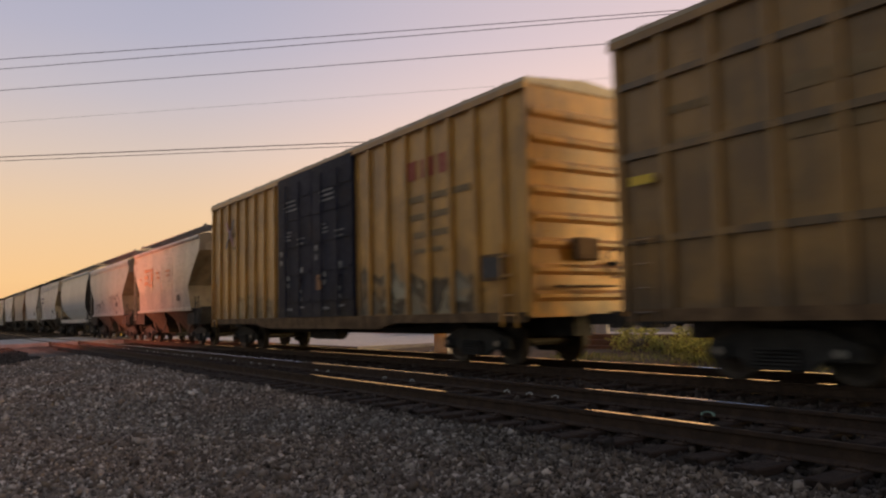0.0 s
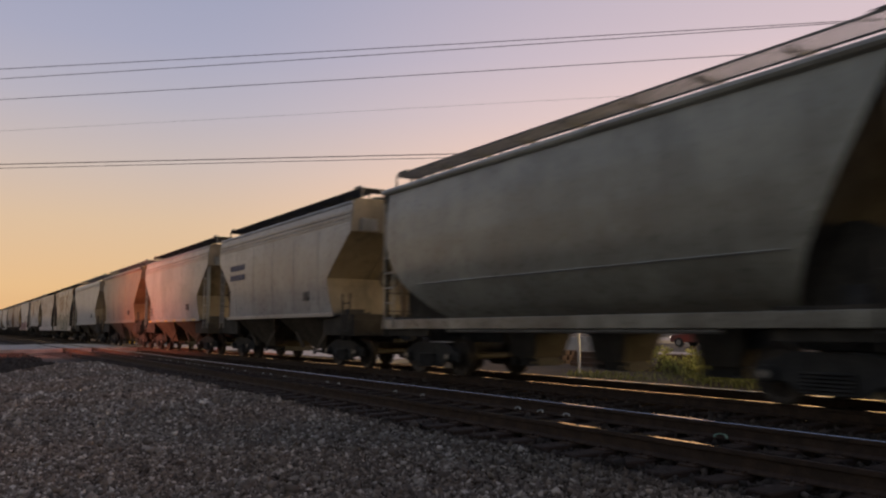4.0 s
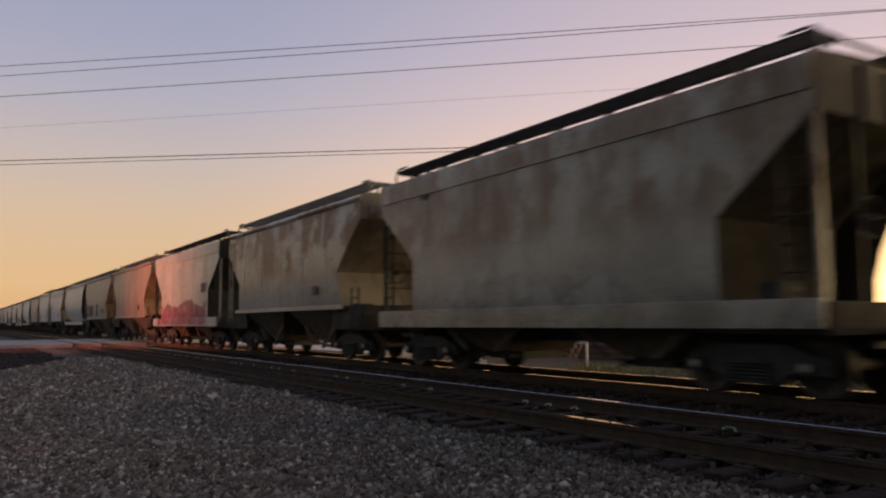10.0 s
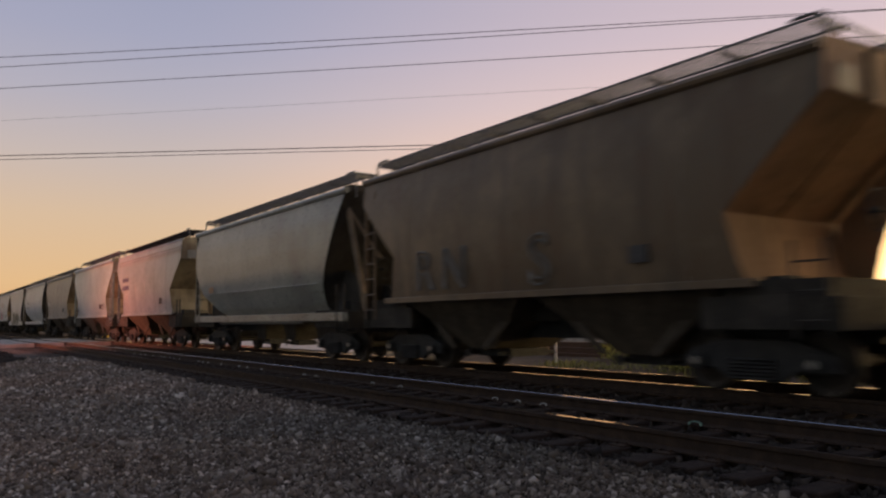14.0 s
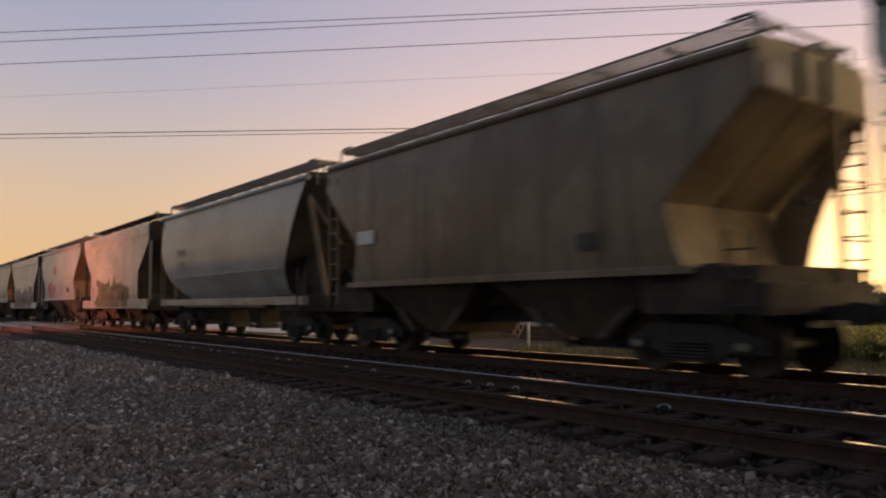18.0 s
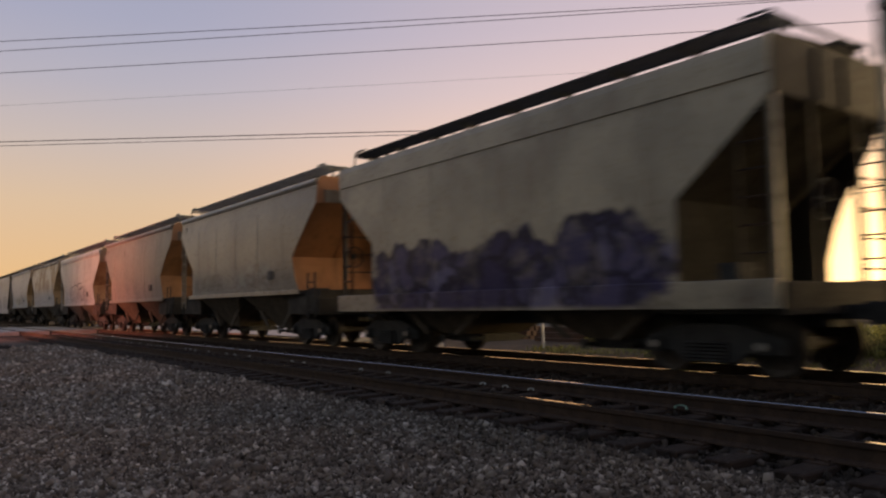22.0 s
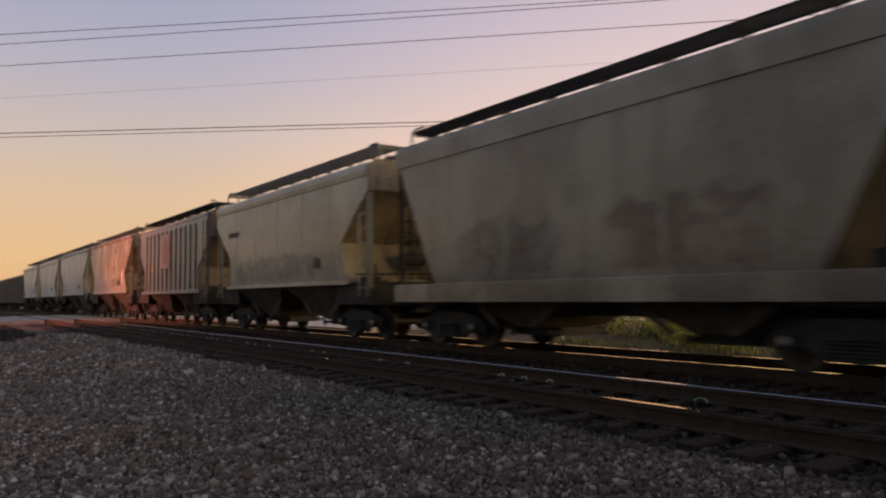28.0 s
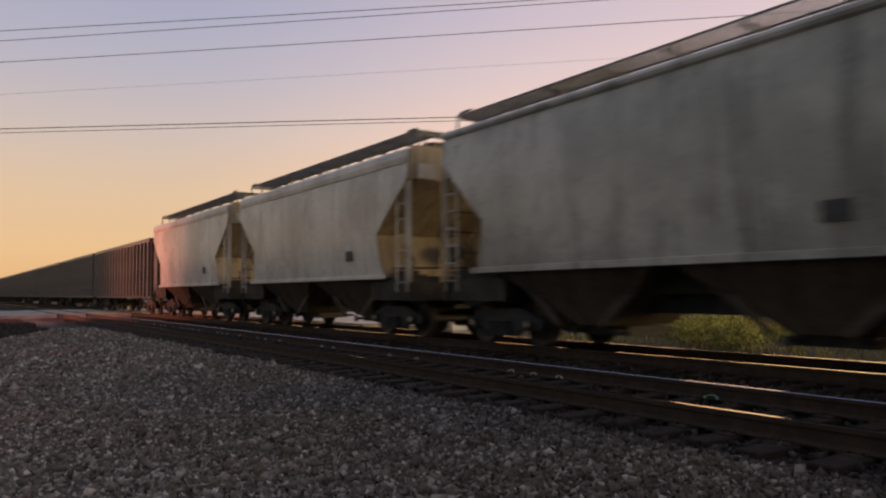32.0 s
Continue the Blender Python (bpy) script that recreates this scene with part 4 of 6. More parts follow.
def hopper(kind, tail, paint, label, end_paint=None, extra=None, posts=False):
    """A covered hopper car; tail: x of its rear end at the start."""
    L = LENGTH[kind]
    half = L / 2
    car = thing("covered_hopper", label, "hopper car", "covered hopper cars of the train")
    x0 = tail + half
    car.location = (x0, Y2, 0)
    part("hull", hull_mesh(kind), paint, car)
    top = SECTIONS[kind][-1][1]
    end_paint = end_paint or (SHADED_END if kind in "ST" else paint)
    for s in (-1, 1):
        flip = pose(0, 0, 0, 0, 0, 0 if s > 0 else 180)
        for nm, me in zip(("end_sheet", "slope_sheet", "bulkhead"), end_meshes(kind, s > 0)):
            # Recessed sheets of some kinds take the colour that has shade in it.
            part(nm, me, DIRT_SHADE if kind == "A" or kind in "ST" and nm != "end_sheet" else end_paint, car).matrix_basis = flip
        end_frame(car, s * half, 0 if s > 0 else 180, DIRT_SHADE)
        for e in (-1, 1):
            wp = 0.05 if kind in "STA" else 0.03
            bare = kind in "CGHLA" and s > 0 and e < 0 and not posts      # open front corner

            def post(bm):
                box(bm, -wp, wp, -0.04, 0.04, 1.05, SECTIONS[kind][-1][1] - 0.05)
            if not bare:
                part("corner_post", shared("corner_post_" + kind, post), DIRT_SHADE if kind == "A" else paint, car).location = (s * (half - 0.08), e * 1.47, 0)
            low = 1.95 if bare else 4.05
            part("ladder", shared("ladder_%g" % low, ladder_mesh(0.75 if bare else 1.05, low)), DIRT_SHADE if bare else end_paint if kind in "STA" else paint, car).matrix_basis = pose(s * (half - 0.12), e * 1.535, 0, 0, 0, 180 if s > 0 else 0)

            def inner(bm):
                box(bm, -0.03, 0.03, -0.035, 0.035, 1.05, 4.25)
            if not bare:
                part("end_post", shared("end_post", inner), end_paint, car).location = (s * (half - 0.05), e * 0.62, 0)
                if (e < 0) == (s < 0):
                    part("end_ladder", shared("end_ladder", end_ladder_mesh), DIRT_SHADE, car).location = (s * (half - 0.03), e * 1.05, 0)
            if kind == "A":
                def brace(bm):
                    rod(bm, (-0.46, 0.30 * e, 3.95), (-0.03, 0.0, 1.2), 0.075, 6)
                    rod(bm, (-0.46, 0.30 * e, 3.90), (-0.20, -0.55 * e, 2.6), 0.05, 6)
                part("brace", shared("brace_%d" % e, brace), TANBRACE, car).matrix_basis = pose(s * half, e * 0.95, 0) @ Matrix.Diagonal((s, 1, 1, 1))
                if e > 0:
                    def cheek(bm):
                        prism(bm, [(half - 2.3, 1.2), (half - 0.82, 1.2), (half - 0.80, 1.8), (half - 0.62, 2.6), (half - 0.34, 3.05), (half - 0.2, 3.5), (half - 0.2, 4.15), (half - 2.3, 4.15)], 1.18, 1.21)
                    part("end_web", shared("round_web", cheek), end_paint, car).matrix_basis = flip @ (Matrix.Identity(4) if s > 0 else pose(0, -2.39, 0))
                else:
                    def gusset(bm):
                        prism(bm, [(half - 2.0, 1.24), (half - 0.35, 1.24), (half - 0.30, 1.75), (half - 0.55, 2.15), (half - 0.95, 2.35), (half - 2.0, 2.35)], -0.97, -0.94)
                    part("end_gusset", shared("round_gusset", gusset), DIRT_SHADE, car).matrix_basis = flip @ (Matrix.Identity(4) if s > 0 else pose(0, 1.91, 0))
            er = part("end_rail", shared("end_rail", end_rail_mesh), GRATE, car)
            er.matrix_basis = pose(s * (half - 0.10), e * 1.20, 0, 0, 0, 0 if s > 0 else 180)
        if kind in "CGHLSTR":
            c1, c2, ret = CUT[kind]
            # folded ribs down the slope sheet and a plate on the end sheet
            for y in (-0.3,):
                def rib(bm):
                    prism(bm, [(half - 0.02, c1), (half + 0.002, c1), (half - ret + 0.006, c2 - 0.01), (half - 0.02 - ret, c2)], -0.025, 0.025)
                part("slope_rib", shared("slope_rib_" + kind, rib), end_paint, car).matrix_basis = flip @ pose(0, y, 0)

            for y in (-0.45, 0.25):
                def stiff(bm):
                    box(bm, half - 0.02, half + 0.025, -0.05, 0.05, c1 + 0.02, SECTIONS[kind][-1][1] - 0.02)
                part("end_stiffener", shared("end_stiffener_" + kind, stiff), DIRT_SHADE, car).matrix_basis = flip @ pose(0, y, 0)

            def plate(bm):
                box(bm, half - 0.02, half + 0.012, -1.30, -0.80, c1 + 0.02, c1 + 0.36)
            if kind not in "ST":
                part("end_plate", shared("end_plate_" + kind, plate, bevel=0.006), paint, car, "grey plate on the end sheet").matrix_basis = flip

            def shelf(bm):
                zs = SECTIONS[kind][0][1]
                box(bm, half - ret - 0.25, half - 0.13, -1.38, 1.38, 1.05, zs - 0.01)
            part("end_platform", shared("end_platform_" + kind, shelf), DIRT_SHADE, car).matrix_basis = flip

            def web(bm):
                # plate under the slope sheet with a curved free edge
                a = half - ret + 0.01
                edge = [(half - 0.86, 1.28), (half - 0.85, 1.62), (half - 0.74, 2.05), (half - 0.56, 2.50), (half - 0.34, 2.88), (half - 0.10, 3.28), (half - 0.03, c1 - 0.02)]
                prism(bm, [(a, 1.28)] + edge + [(a, c2 - 0.02)], 1.20, 1.23)
            if kind != "T":
                part("end_web", shared("end_web_" + kind, web), SHADED_END if kind in "ST" else end_paint, car).matrix_basis = flip @ (Matrix.Identity(4) if s > 0 else pose(0, -2.43, 0))
        z0, z1 = SILL[kind]
        ln = L if kind in "STA" else L - 2 * CUT[kind][2] + 0.75

        def sill(bm):
            y = s * (SECTIONS[kind][0][0] + 0.045 if kind != "A" else 1.50)
            box(bm, -ln / 2, ln / 2, y - 0.035, y + 0.035, z0, z1)
        part("side_sill", shared("sill_%s_%d" % (kind, s), sill, bevel=0.01), paint, car)

        def chord(bm):
            if kind == "G":
                section(bm, [(0.03, 3.84), (-0.02, 3.85), (-0.025, 3.90), (0.0, 3.92), (-0.02, 3.95), (-0.025, 4.01), (0.0, 4.04), (-0.02, 4.07), (-0.025, 4.13), (0.03, 4.15)], -half + 0.03, half - 0.03, 0)
                rod(bm, (-half + 0.03, 0.06, 4.36), (half - 0.03, 0.06, 4.36), 0.05, 8)
            elif kind in "ST":
                # a plate lapped over the top of the side
                section(bm, [(0.03, 3.89), (-0.035, 3.90), (-0.035, 4.24), (-0.02, 4.36), (0.06, 4.39)], -half + 0.03, half - 0.03, 0)
            elif kind == "L":
                section(bm, [(0.03, 3.98), (-0.025, 3.99), (-0.045, 4.12), (-0.03, 4.25), (0.06, 4.33)], -half + 0.03, half - 0.03, 0)
            elif kind == "R":
                rod(bm, (-half + 0.03, 0.02, 4.24), (half - 0.03, 0.02, 4.24), 0.03, 8)
            else:
                z = 4.38 if kind == "H" else 4.31
                rod(bm, (-half + 0.03, 0.035, z), (half - 0.03, 0.035, z), 0.10 if kind == "H" else 0.085, 10)
        part("top_chord", shared("chord_" + kind, chord), paint, car).matrix_basis = pose(0, s * float(np.interp(4.0, [p[1] for p in SECTIONS[kind]], [p[0] for p in SECTIONS[kind]])), 0, 0, 0, 0 if s < 0 else 180)
    for x in (-2.15, 0.25, 2.60) if kind == "A" else (-2.08, 2.08):
        o = part("outlet", shared("outlet_" + kind, outlet_mesh(kind)), DIRT_SHADE if kind in "RA" else GRIME_SHADE, car)
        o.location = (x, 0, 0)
        part("outlet_gate", shared("gate", gate_mesh), IRON, o).scale = (0.55, 0.6, 1) if kind == "A" else (1, 1, 1)

    def spine(bm):
        box(bm, -half + 0.1, half - 0.1, -0.26, 0.26, 0.66, 0.99)
    if kind != "A":
        part("center_sill", shared("spine_%g" % L, spine), IRON, car)

    def bearer(bm):
        box(bm, -1.95, 1.95, -0.60, 0.60, 0.98, SECTIONS[kind][0][1] - 0.01)
    if kind != "A":
        part("crossbearer", shared("bearer_" + kind, bearer), DIRT_SHADE, car)
    part("running_board", shared("board_%s" % kind, board_mesh(kind)), IRON if kind in "STGR" else GRATE, car, "galvanised roof walkway")
    for x in np.linspace(-half + 0.3, half - 0.3, 9):
        for y in (-0.9, 0.9):
            part("walkway_bracket", shared("bracket", bracket_mesh), GRATE, car).location = (x, y, 0)
    for k in range(4):
        part("hatch", shared("hatch", hatch_mesh), GRATE if kind != "A" else paint, car).location = (-3.75 + k * 2.5, 0, 0)
    t = part("air_tank", shared("air_tank", tank_mesh, True), IRON, car)
    t.location = (half - 0.55, 0.5, 1.72) if kind == "A" else (0.75 - half, 0.25, 1.42)
    v = part("brake_valve", shared("valve", valve_mesh), IRON, car)
    v.location = (half - 1.0, -0.95, 1.35)
    if kind == "L":
        def reservoir(bm):
            rod(bm, (0, -0.30, 0), (0, 0.36, 0), 0.165, 14)
            rod(bm, (0, -0.36, 0), (0, -0.30, 0), 0.10, 10)
            box(bm, -0.26, 0.0, -0.20, 0.28, -0.30, -0.12)
        part("brake_reservoir", shared("brake_reservoir", reservoir, bevel=0.006), IRON, car).location = (half - 1.10, 0.35, 2.02)

        def pipes(bm):
            rod(bm, (0, -1.30, 1.62), (0, 1.30, 1.66), 0.028, 6)
            for y in (-0.75, 0.10, 0.85):
                rod(bm, (0, y, 1.25), (0, y, 1.90), 0.022, 6)
        part("brake_pipe", shared("brake_pipe", pipes), DIRT_SHADE, car).location = (half - 1.12, 0, 0)
    b = part("brake_wheel", shared("brake_wheel", brake_wheel_mesh), IRON, car)
    b.location = (half + 0.02, -0.45, 2.35)
    couplers(car, half + 0.22)
    wheels = running_gear(car, half - 1.42)
    # upright welded seams on the near side
    if kind in "CGHLST":
        def weld(bm):
            pts = [q for q in SECTIONS[kind] if q[1] < 4.05]
            a = [[bm.verts.new((dx, -y - 0.007, z)) for dx in (-0.022, 0.022)] for y, z in pts]
            b = [[bm.verts.new((dx * 1.6, -y + 0.004, z)) for dx in (-0.022, 0.022)] for y, z in pts]
            for i in range(len(pts) - 1):
                bm.faces.new((a[i][0], a[i][1], a[i + 1][1], a[i + 1][0]))
                bm.faces.new((b[i][0], a[i][0], a[i + 1][0], b[i + 1][0]))
                bm.faces.new((a[i][1], b[i][1], b[i + 1][1], a[i + 1][1]))
        for x in (-3.6, -1.8, 0.0, 1.8, 3.6):
            part("weld_seam", shared("weld_" + kind, weld), paint, car).location = (x, 0, 0)
    # small placard frame low on the near side
    if kind in "CGHL":
        bm = bmesh.new()
        box(bm, 2.58, 2.93, -1.59, -1.56, 1.84, 2.10)
        part("placard", bm, STENCIL_D, car)
    if kind == "A":
        def seam(bm):
            rod(bm, (-4.5, -1.545, 2.02), (4.5, -1.545, 2.02), 0.014, 6)
        part("side_seam", shared("round_seam", seam), paint, car)
        part("side_pipe", shared("round_pipe", lambda bm: rod(bm, (-3.4, -1.46, 0.98), (3.4, -1.46, 0.98), 0.035, 8)), GRATE, car)
    if kind == "R":
        part("hatch_trough", shared("hatch_trough", lambda bm: box(bm, -half + 0.35, half - 0.35, -0.56, 0.56, 4.42, 4.70), bevel=0.02), IRON, car)
        for s in (-1, 1):
            for k in range(12):
                def rib(bm):
                    box(bm, -0.06, 0.06, -0.055, 0.0, 1.42, 4.05)
                part("side_post", shared("hopper_rib", rib), paint, car).matrix_basis = pose(-3.9 + k * 0.71, s * 1.47, 0, 0, 0, 0 if s < 0 else 180)
    if extra:
        extra(car)
    TRAIN.append((car, x0, wheels))
    return car


# rear ends of the cars at the start, front to back
TAILS = (-41.44, -53.97, -66.82, -79.81, -92.74, -105.34, -118.13, -130.74, -143.41, -155.95, -168.52, -181.22, -193.85, -206.98, -220.19,
         -232.88, -245.59, -258.90, -271.76, -284.41, -296.98, -309.65, -322.27, -335.02, -347.60, -360.16, -372.71, -385.36, -397.85,
         -410.52, -423.16, -435.87, -448.54)
WASH = {n: surface("spray_" + n, c, tuple(min(1, x * 1.35) for x in c), 4.0, (0.6, 0.8), relief=0.0, spec=0.12) for n, c in {"dim": (0.17, 0.165, 0.16), "slate": (0.062, 0.064, 0.066)}.items()}


# End colours, warmed by the afterglow that falls on the car ends.
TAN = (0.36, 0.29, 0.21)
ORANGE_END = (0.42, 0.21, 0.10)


def sprayed(text, x, z, size, material, lean=0):
    """Sprayed letters on the near side."""
    def put(car):
        cu = bpy.data.curves.new("graffiti", "FONT")
        cu.body, cu.size, cu.space_character = text, size, 1.45
        cu.fill_mode, cu.bevel_depth, cu.bevel_resolution = "NONE", 0.020, 1
        ob = new("graffiti", cu)
        ob.parent = car
        ob.matrix_basis = pose(x, -1.60, z, 90, lean, 0)
        ob["label"] = "pale sprayed graffiti letters"
        cu.materials.append(material)
        dg = bpy.context.evaluated_depsgraph_get()
        me = bpy.data.meshes.new_from_object(ob.evaluated_get(dg))
        m = ob.matrix_basis.copy()
        bpy.data.objects.remove(ob)
        q = new("graffiti", me)
        q.parent, q.matrix_basis = car, m
        q["label"] = "pale sprayed graffiti letters"
    return put


def arcs(kind, *rows):
    """Thin sprayed strokes, each a part of an ellipse on the near side: centre x, z, radii, first and last degrees."""
    sec = SECTIONS[kind]

    def put(car):
        for cx, cz, rx, rz, a0, a1 in rows:
            bm = bmesh.new()
            last = None
            for k in range(19):
                a = radians(a0 + (a1 - a0) * k / 18)
                pair = []
                for g in (-0.035, 0.035):
                    x, z = cx + (rx + g) * math.cos(a), cz + (rz + g) * math.sin(a)
                    y = -float(np.interp(z, [q[1] for q in sec], [q[0] for q in sec])) - 0.008
                    pair.append(bm.verts.new((x, y, z)))
                if last:
                    bm.faces.new((last[0], last[1], pair[1], pair[0]))
                last = pair
            part("graffiti", bm, WASH["slate"], car, "dark sprayed arc")
    return put


def marks(spec, material, y=-1.605):
    return lambda car: bars(car, spec, y, material)


def several(*fs):
    def put(car):
        for f in fs:
            f(car)
    return put


def dashes(car):
    for k in range(6):
        bm = bmesh.new()
        box(bm, -4.3 + k * 1.6, -3.9 + k * 1.6, -1.592, -1.582, 1.37, 1.45)
        part("reflector", bm, YELLOW, car, "yellow reflective strip")


def emblem(x, z, rx, rz):
    """A worn six-sided emblem painted on the plate."""
    def put(car):
        bm = bmesh.new()
        prism(bm, [(x + rx * math.sin(a) * k, z + rz * math.cos(a)) for a, k in ((radians(d), 1.0) for d in (0, 52, 78, 128, 165, 195, 232, 282, 308))], -1.553, -1.547)
        part("emblem", bm, FADEDRED, car, "faded red emblem on a grey plate")
    return put


def panel(x0, x1, z0, z1, material, name, y=-1.61):
    def put(car):
        bm = bmesh.new()
        box(bm, x0, x1, y - 0.01, y, z0, z1)
        part(name, bm, material, car)
    return put


LOGO = [(-2.7, 3.4, 0.75, 0.16), (-2.7, 3.1, 0.75, 0.16), (-2.7, 2.8, 0.75, 0.16), (-1.8, 3.4, 0.6, 0.16), (-1.65, 3.05, 0.4, 0.42), (-1.8, 2.7, 0.6, 0.16), (-0.6, 3.2, 0.6, 0.10), (-0.5, 2.98, 0.5, 0.10), (-3.9, 3.05, 0.4, 0.08), (1.2, 3.2, 0.7, 0.08), (1.2, 3.0, 0.5, 0.08)]
# kind, colour, rust, grime, rust above, sprayed patch, label, end colour, extras
CARS = []


def consist(kind, colour, rust, grime, rust_high, tag, label, end_colour, extra):
    CARS.append((kind, colour, rust, grime, rust_high, tag, label, end_colour, extra))


consist("C", (0.52, 0.46, 0.385), 0.35, 0.25, False, None, "pale grey covered hopper with faded orange lettering", TAN, marks(LOGO, STENCIL_O))
consist("L", (0.19, 0.195, 0.195), 0.25, 0.8, False, [(-3.4, -0.6, 1.55, 2.15, (0.10, 0.10, 0.105), (0.17, 0.17, 0.175), 0.5), (0.6, 3.6, 1.6, 2.6, (0.09, 0.095, 0.10), (0.19, 0.19, 0.20), 0.45)], "grey covered hopper streaked with soot and sprayed outlines", TAN, arcs("L", (-2.6, 1.7, 0.75, 0.40, 20, 160), (-1.35, 1.85, 0.4, 0.42, 10, 185), (1.15, 1.85, 0.4, 0.62, 15, 200), (1.95, 1.9, 0.5, 0.55, 20, 170), (2.95, 1.9, 0.55, 0.6, 0, 175), (2.5, 1.75, 0.4, 0.25, 180, 350)))
consist("A", (0.40, 0.40, 0.38), 0.15, 0.25, False, None, "smooth rounded grey covered hopper", None, None)
consist("G", (0.36, 0.37, 0.39), 0.15, 0.3, False, None, "grey covered hopper with dark blue lettering", TAN, marks(bank(-4.2, 3.2, 1.6, 2, 0.35, 0.2), STENCIL_B))
consist("G", (0.38, 0.39, 0.39), 0.12, 0.25, False, None, "clean grey covered hopper with yellow reflective strips", TAN, several(dashes, marks(bank(-4.2, 2.0, 0.7, 3, 0.14, 0.07), STENCIL_D), marks([(2.755, 2.12, 0.36, 0.018), (2.755, 1.82, 0.36, 0.018), (2.755, 1.97, 0.34, 0.018)], STENCIL_W, -1.592)))
consist("C", (0.22, 0.158, 0.108), 0.35, 0.7, False, None, "dusty brown covered hopper with dark streaks", ORANGE_END, None)
consist("L", (0.33, 0.335, 0.31), 0.12, 0.3, False, None, "plain olive grey covered hopper", TAN, None)
consist("S", (0.33, 0.31, 0.265), 0.95, 0.5, True, [(-4.4, 0.3, 0.95, 2.35, (0.26, 0.28, 0.20), (0.42, 0.43, 0.35), 0.8), (0.2, 3.9, 0.95, 2.3, (0.05, 0.085, 0.05), (0.10, 0.13, 0.07), 0.75)], "rusty covered hopper with pale and green graffiti", None, None)
consist("S", (0.37, 0.36, 0.34), 0.6, 0.35, True, (-2.5, 2.5, 1.2, 1.9, (0.20, 0.20, 0.21), (0.30, 0.30, 0.30), 0.4), "grey covered hopper stained with rust", None, marks([(-3.6, 3.85, 0.25, 0.12)], STENCIL_D))
consist("C", (0.31, 0.30, 0.28), 0.95, 0.4, True, None, "grey covered hopper rusting along its top", TAN, None)
consist("S", (0.48, 0.48, 0.46), 0.15, 0.2, False, [(-4.9, 3.7, 0.95, 2.02, (0.24, 0.060, 0.11), (0.17, 0.045, 0.09), 1.0)], "white grey covered hopper with magenta graffiti along its sill", None, panel(3.15, 3.85, 2.35, 2.75, STENCIL_D, "graffiti", -1.58))
consist("C", (0.245, 0.16, 0.10), 0.35, 0.6, False, None, "tan covered hopper with brown stains", (0.50, 0.34, 0.17), None)
consist("C", (0.235, 0.18, 0.135), 0.3, 0.6, False, None, "dark brown covered hopper with sprayed letters", ORANGE_END, several(sprayed("RN", -3.3, 1.66, 1.15, WASH["dim"]), sprayed("S", 0.3, 1.62, 1.25, WASH["dim"])))
consist("A", (0.37, 0.385, 0.36), 0.12, 0.3, False, None, "smooth rounded grey green covered hopper", None, marks([(-4.1, 2.15, 0.5, 0.22)], STENCIL_O, -1.59))
consist("G", (0.36, 0.365, 0.38), 0.1, 0.2, False, None, "clean grey covered hopper with blue lettering", (0.45, 0.38, 0.28), marks(bank(-4.3, 3.15, 1.3, 1, 0.3, 0.2) + bank(-4.3, 2.75, 1.3, 1, 0.3, 0.22), STENCIL_B))
consist("H", (0.37, 0.43, 0.445), 0.08, 0.2, False, None, "light blue grey covered hopper", (0.50, 0.42, 0.30), several(marks(bank(-4.6, 1.95, 1.2, 3, 0.13, 0.06) + bank(3.3, 2.05, 0.6, 3, 0.10, 0.04), WASH["slate"])))
consist("C", (0.225, 0.19, 0.158), 0.3, 0.6, False, None, "dark brown grey covered hopper with a white placard", (0.40, 0.29, 0.17), panel(-4.1, -3.4, 2.35, 2.65, STENCIL_W, "placard"))
consist("A", (0.345, 0.365, 0.365), 0.1, 0.25, False, None, "smooth rounded slate grey covered hopper", (0.30, 0.22, 0.14), marks(bank(-4.0, 2.9, 0.9, 2, 0.45, 0.2), FAINT, -1.605))
consist("S", (0.44, 0.425, 0.39), 0.8, 0.3, False, [(-2.9, 1.7, 0.95, 2.25, (0.040, 0.042, 0.022), (0.085, 0.080, 0.042), 1.0), (1.6, 2.9, 0.95, 1.9, (0.018, 0.040, 0.022), (0.035, 0.058, 0.03), 1.0)], "tan grey covered hopper with a dark olive graffiti mound", None, None)
consist("C", (0.34, 0.345, 0.33), 0.2, 0.3, False, [(-3.1, -0.8, 1.55, 2.50, (0.44, 0.12, 0.16), (0.50, 0.21, 0.24), 1.0), (0.3, 1.5, 1.6, 2.6, (0.12, 0.125, 0.10), (0.16, 0.16, 0.14), 0.35)], "grey covered hopper with a pink sprayed tag", (0.36, 0.24, 0.14), panel(-1.1, -0.5, 2.9, 3.4, STENCIL_O, "graffiti"))
consist("S", (0.43, 0.39, 0.33), 0.3, 0.25, False, [(-4.2, 4.0, 0.95, 2.3, (0.045, 0.038, 0.095), (0.085, 0.075, 0.15), 1.0)], "tan covered hopper with dark purple graffiti", None, None)
consist("C", (0.30, 0.265, 0.22), 0.25, 0.45, False, [(-4.0, -1.2, 1.6, 2.2, (0.10, 0.105, 0.085), (0.17, 0.165, 0.14), 0.5), (0.2, 2.8, 1.65, 2.4, (0.16, 0.10, 0.085), (0.36, 0.36, 0.34), 0.45)], "grey brown covered hopper with small tags", (0.52, 0.20, 0.06), None)
consist("C", (0.215, 0.192, 0.168), 0.2, 0.4, False, None, "plain dark grey covered hopper with orange brown ends", (0.46, 0.21, 0.08), None)
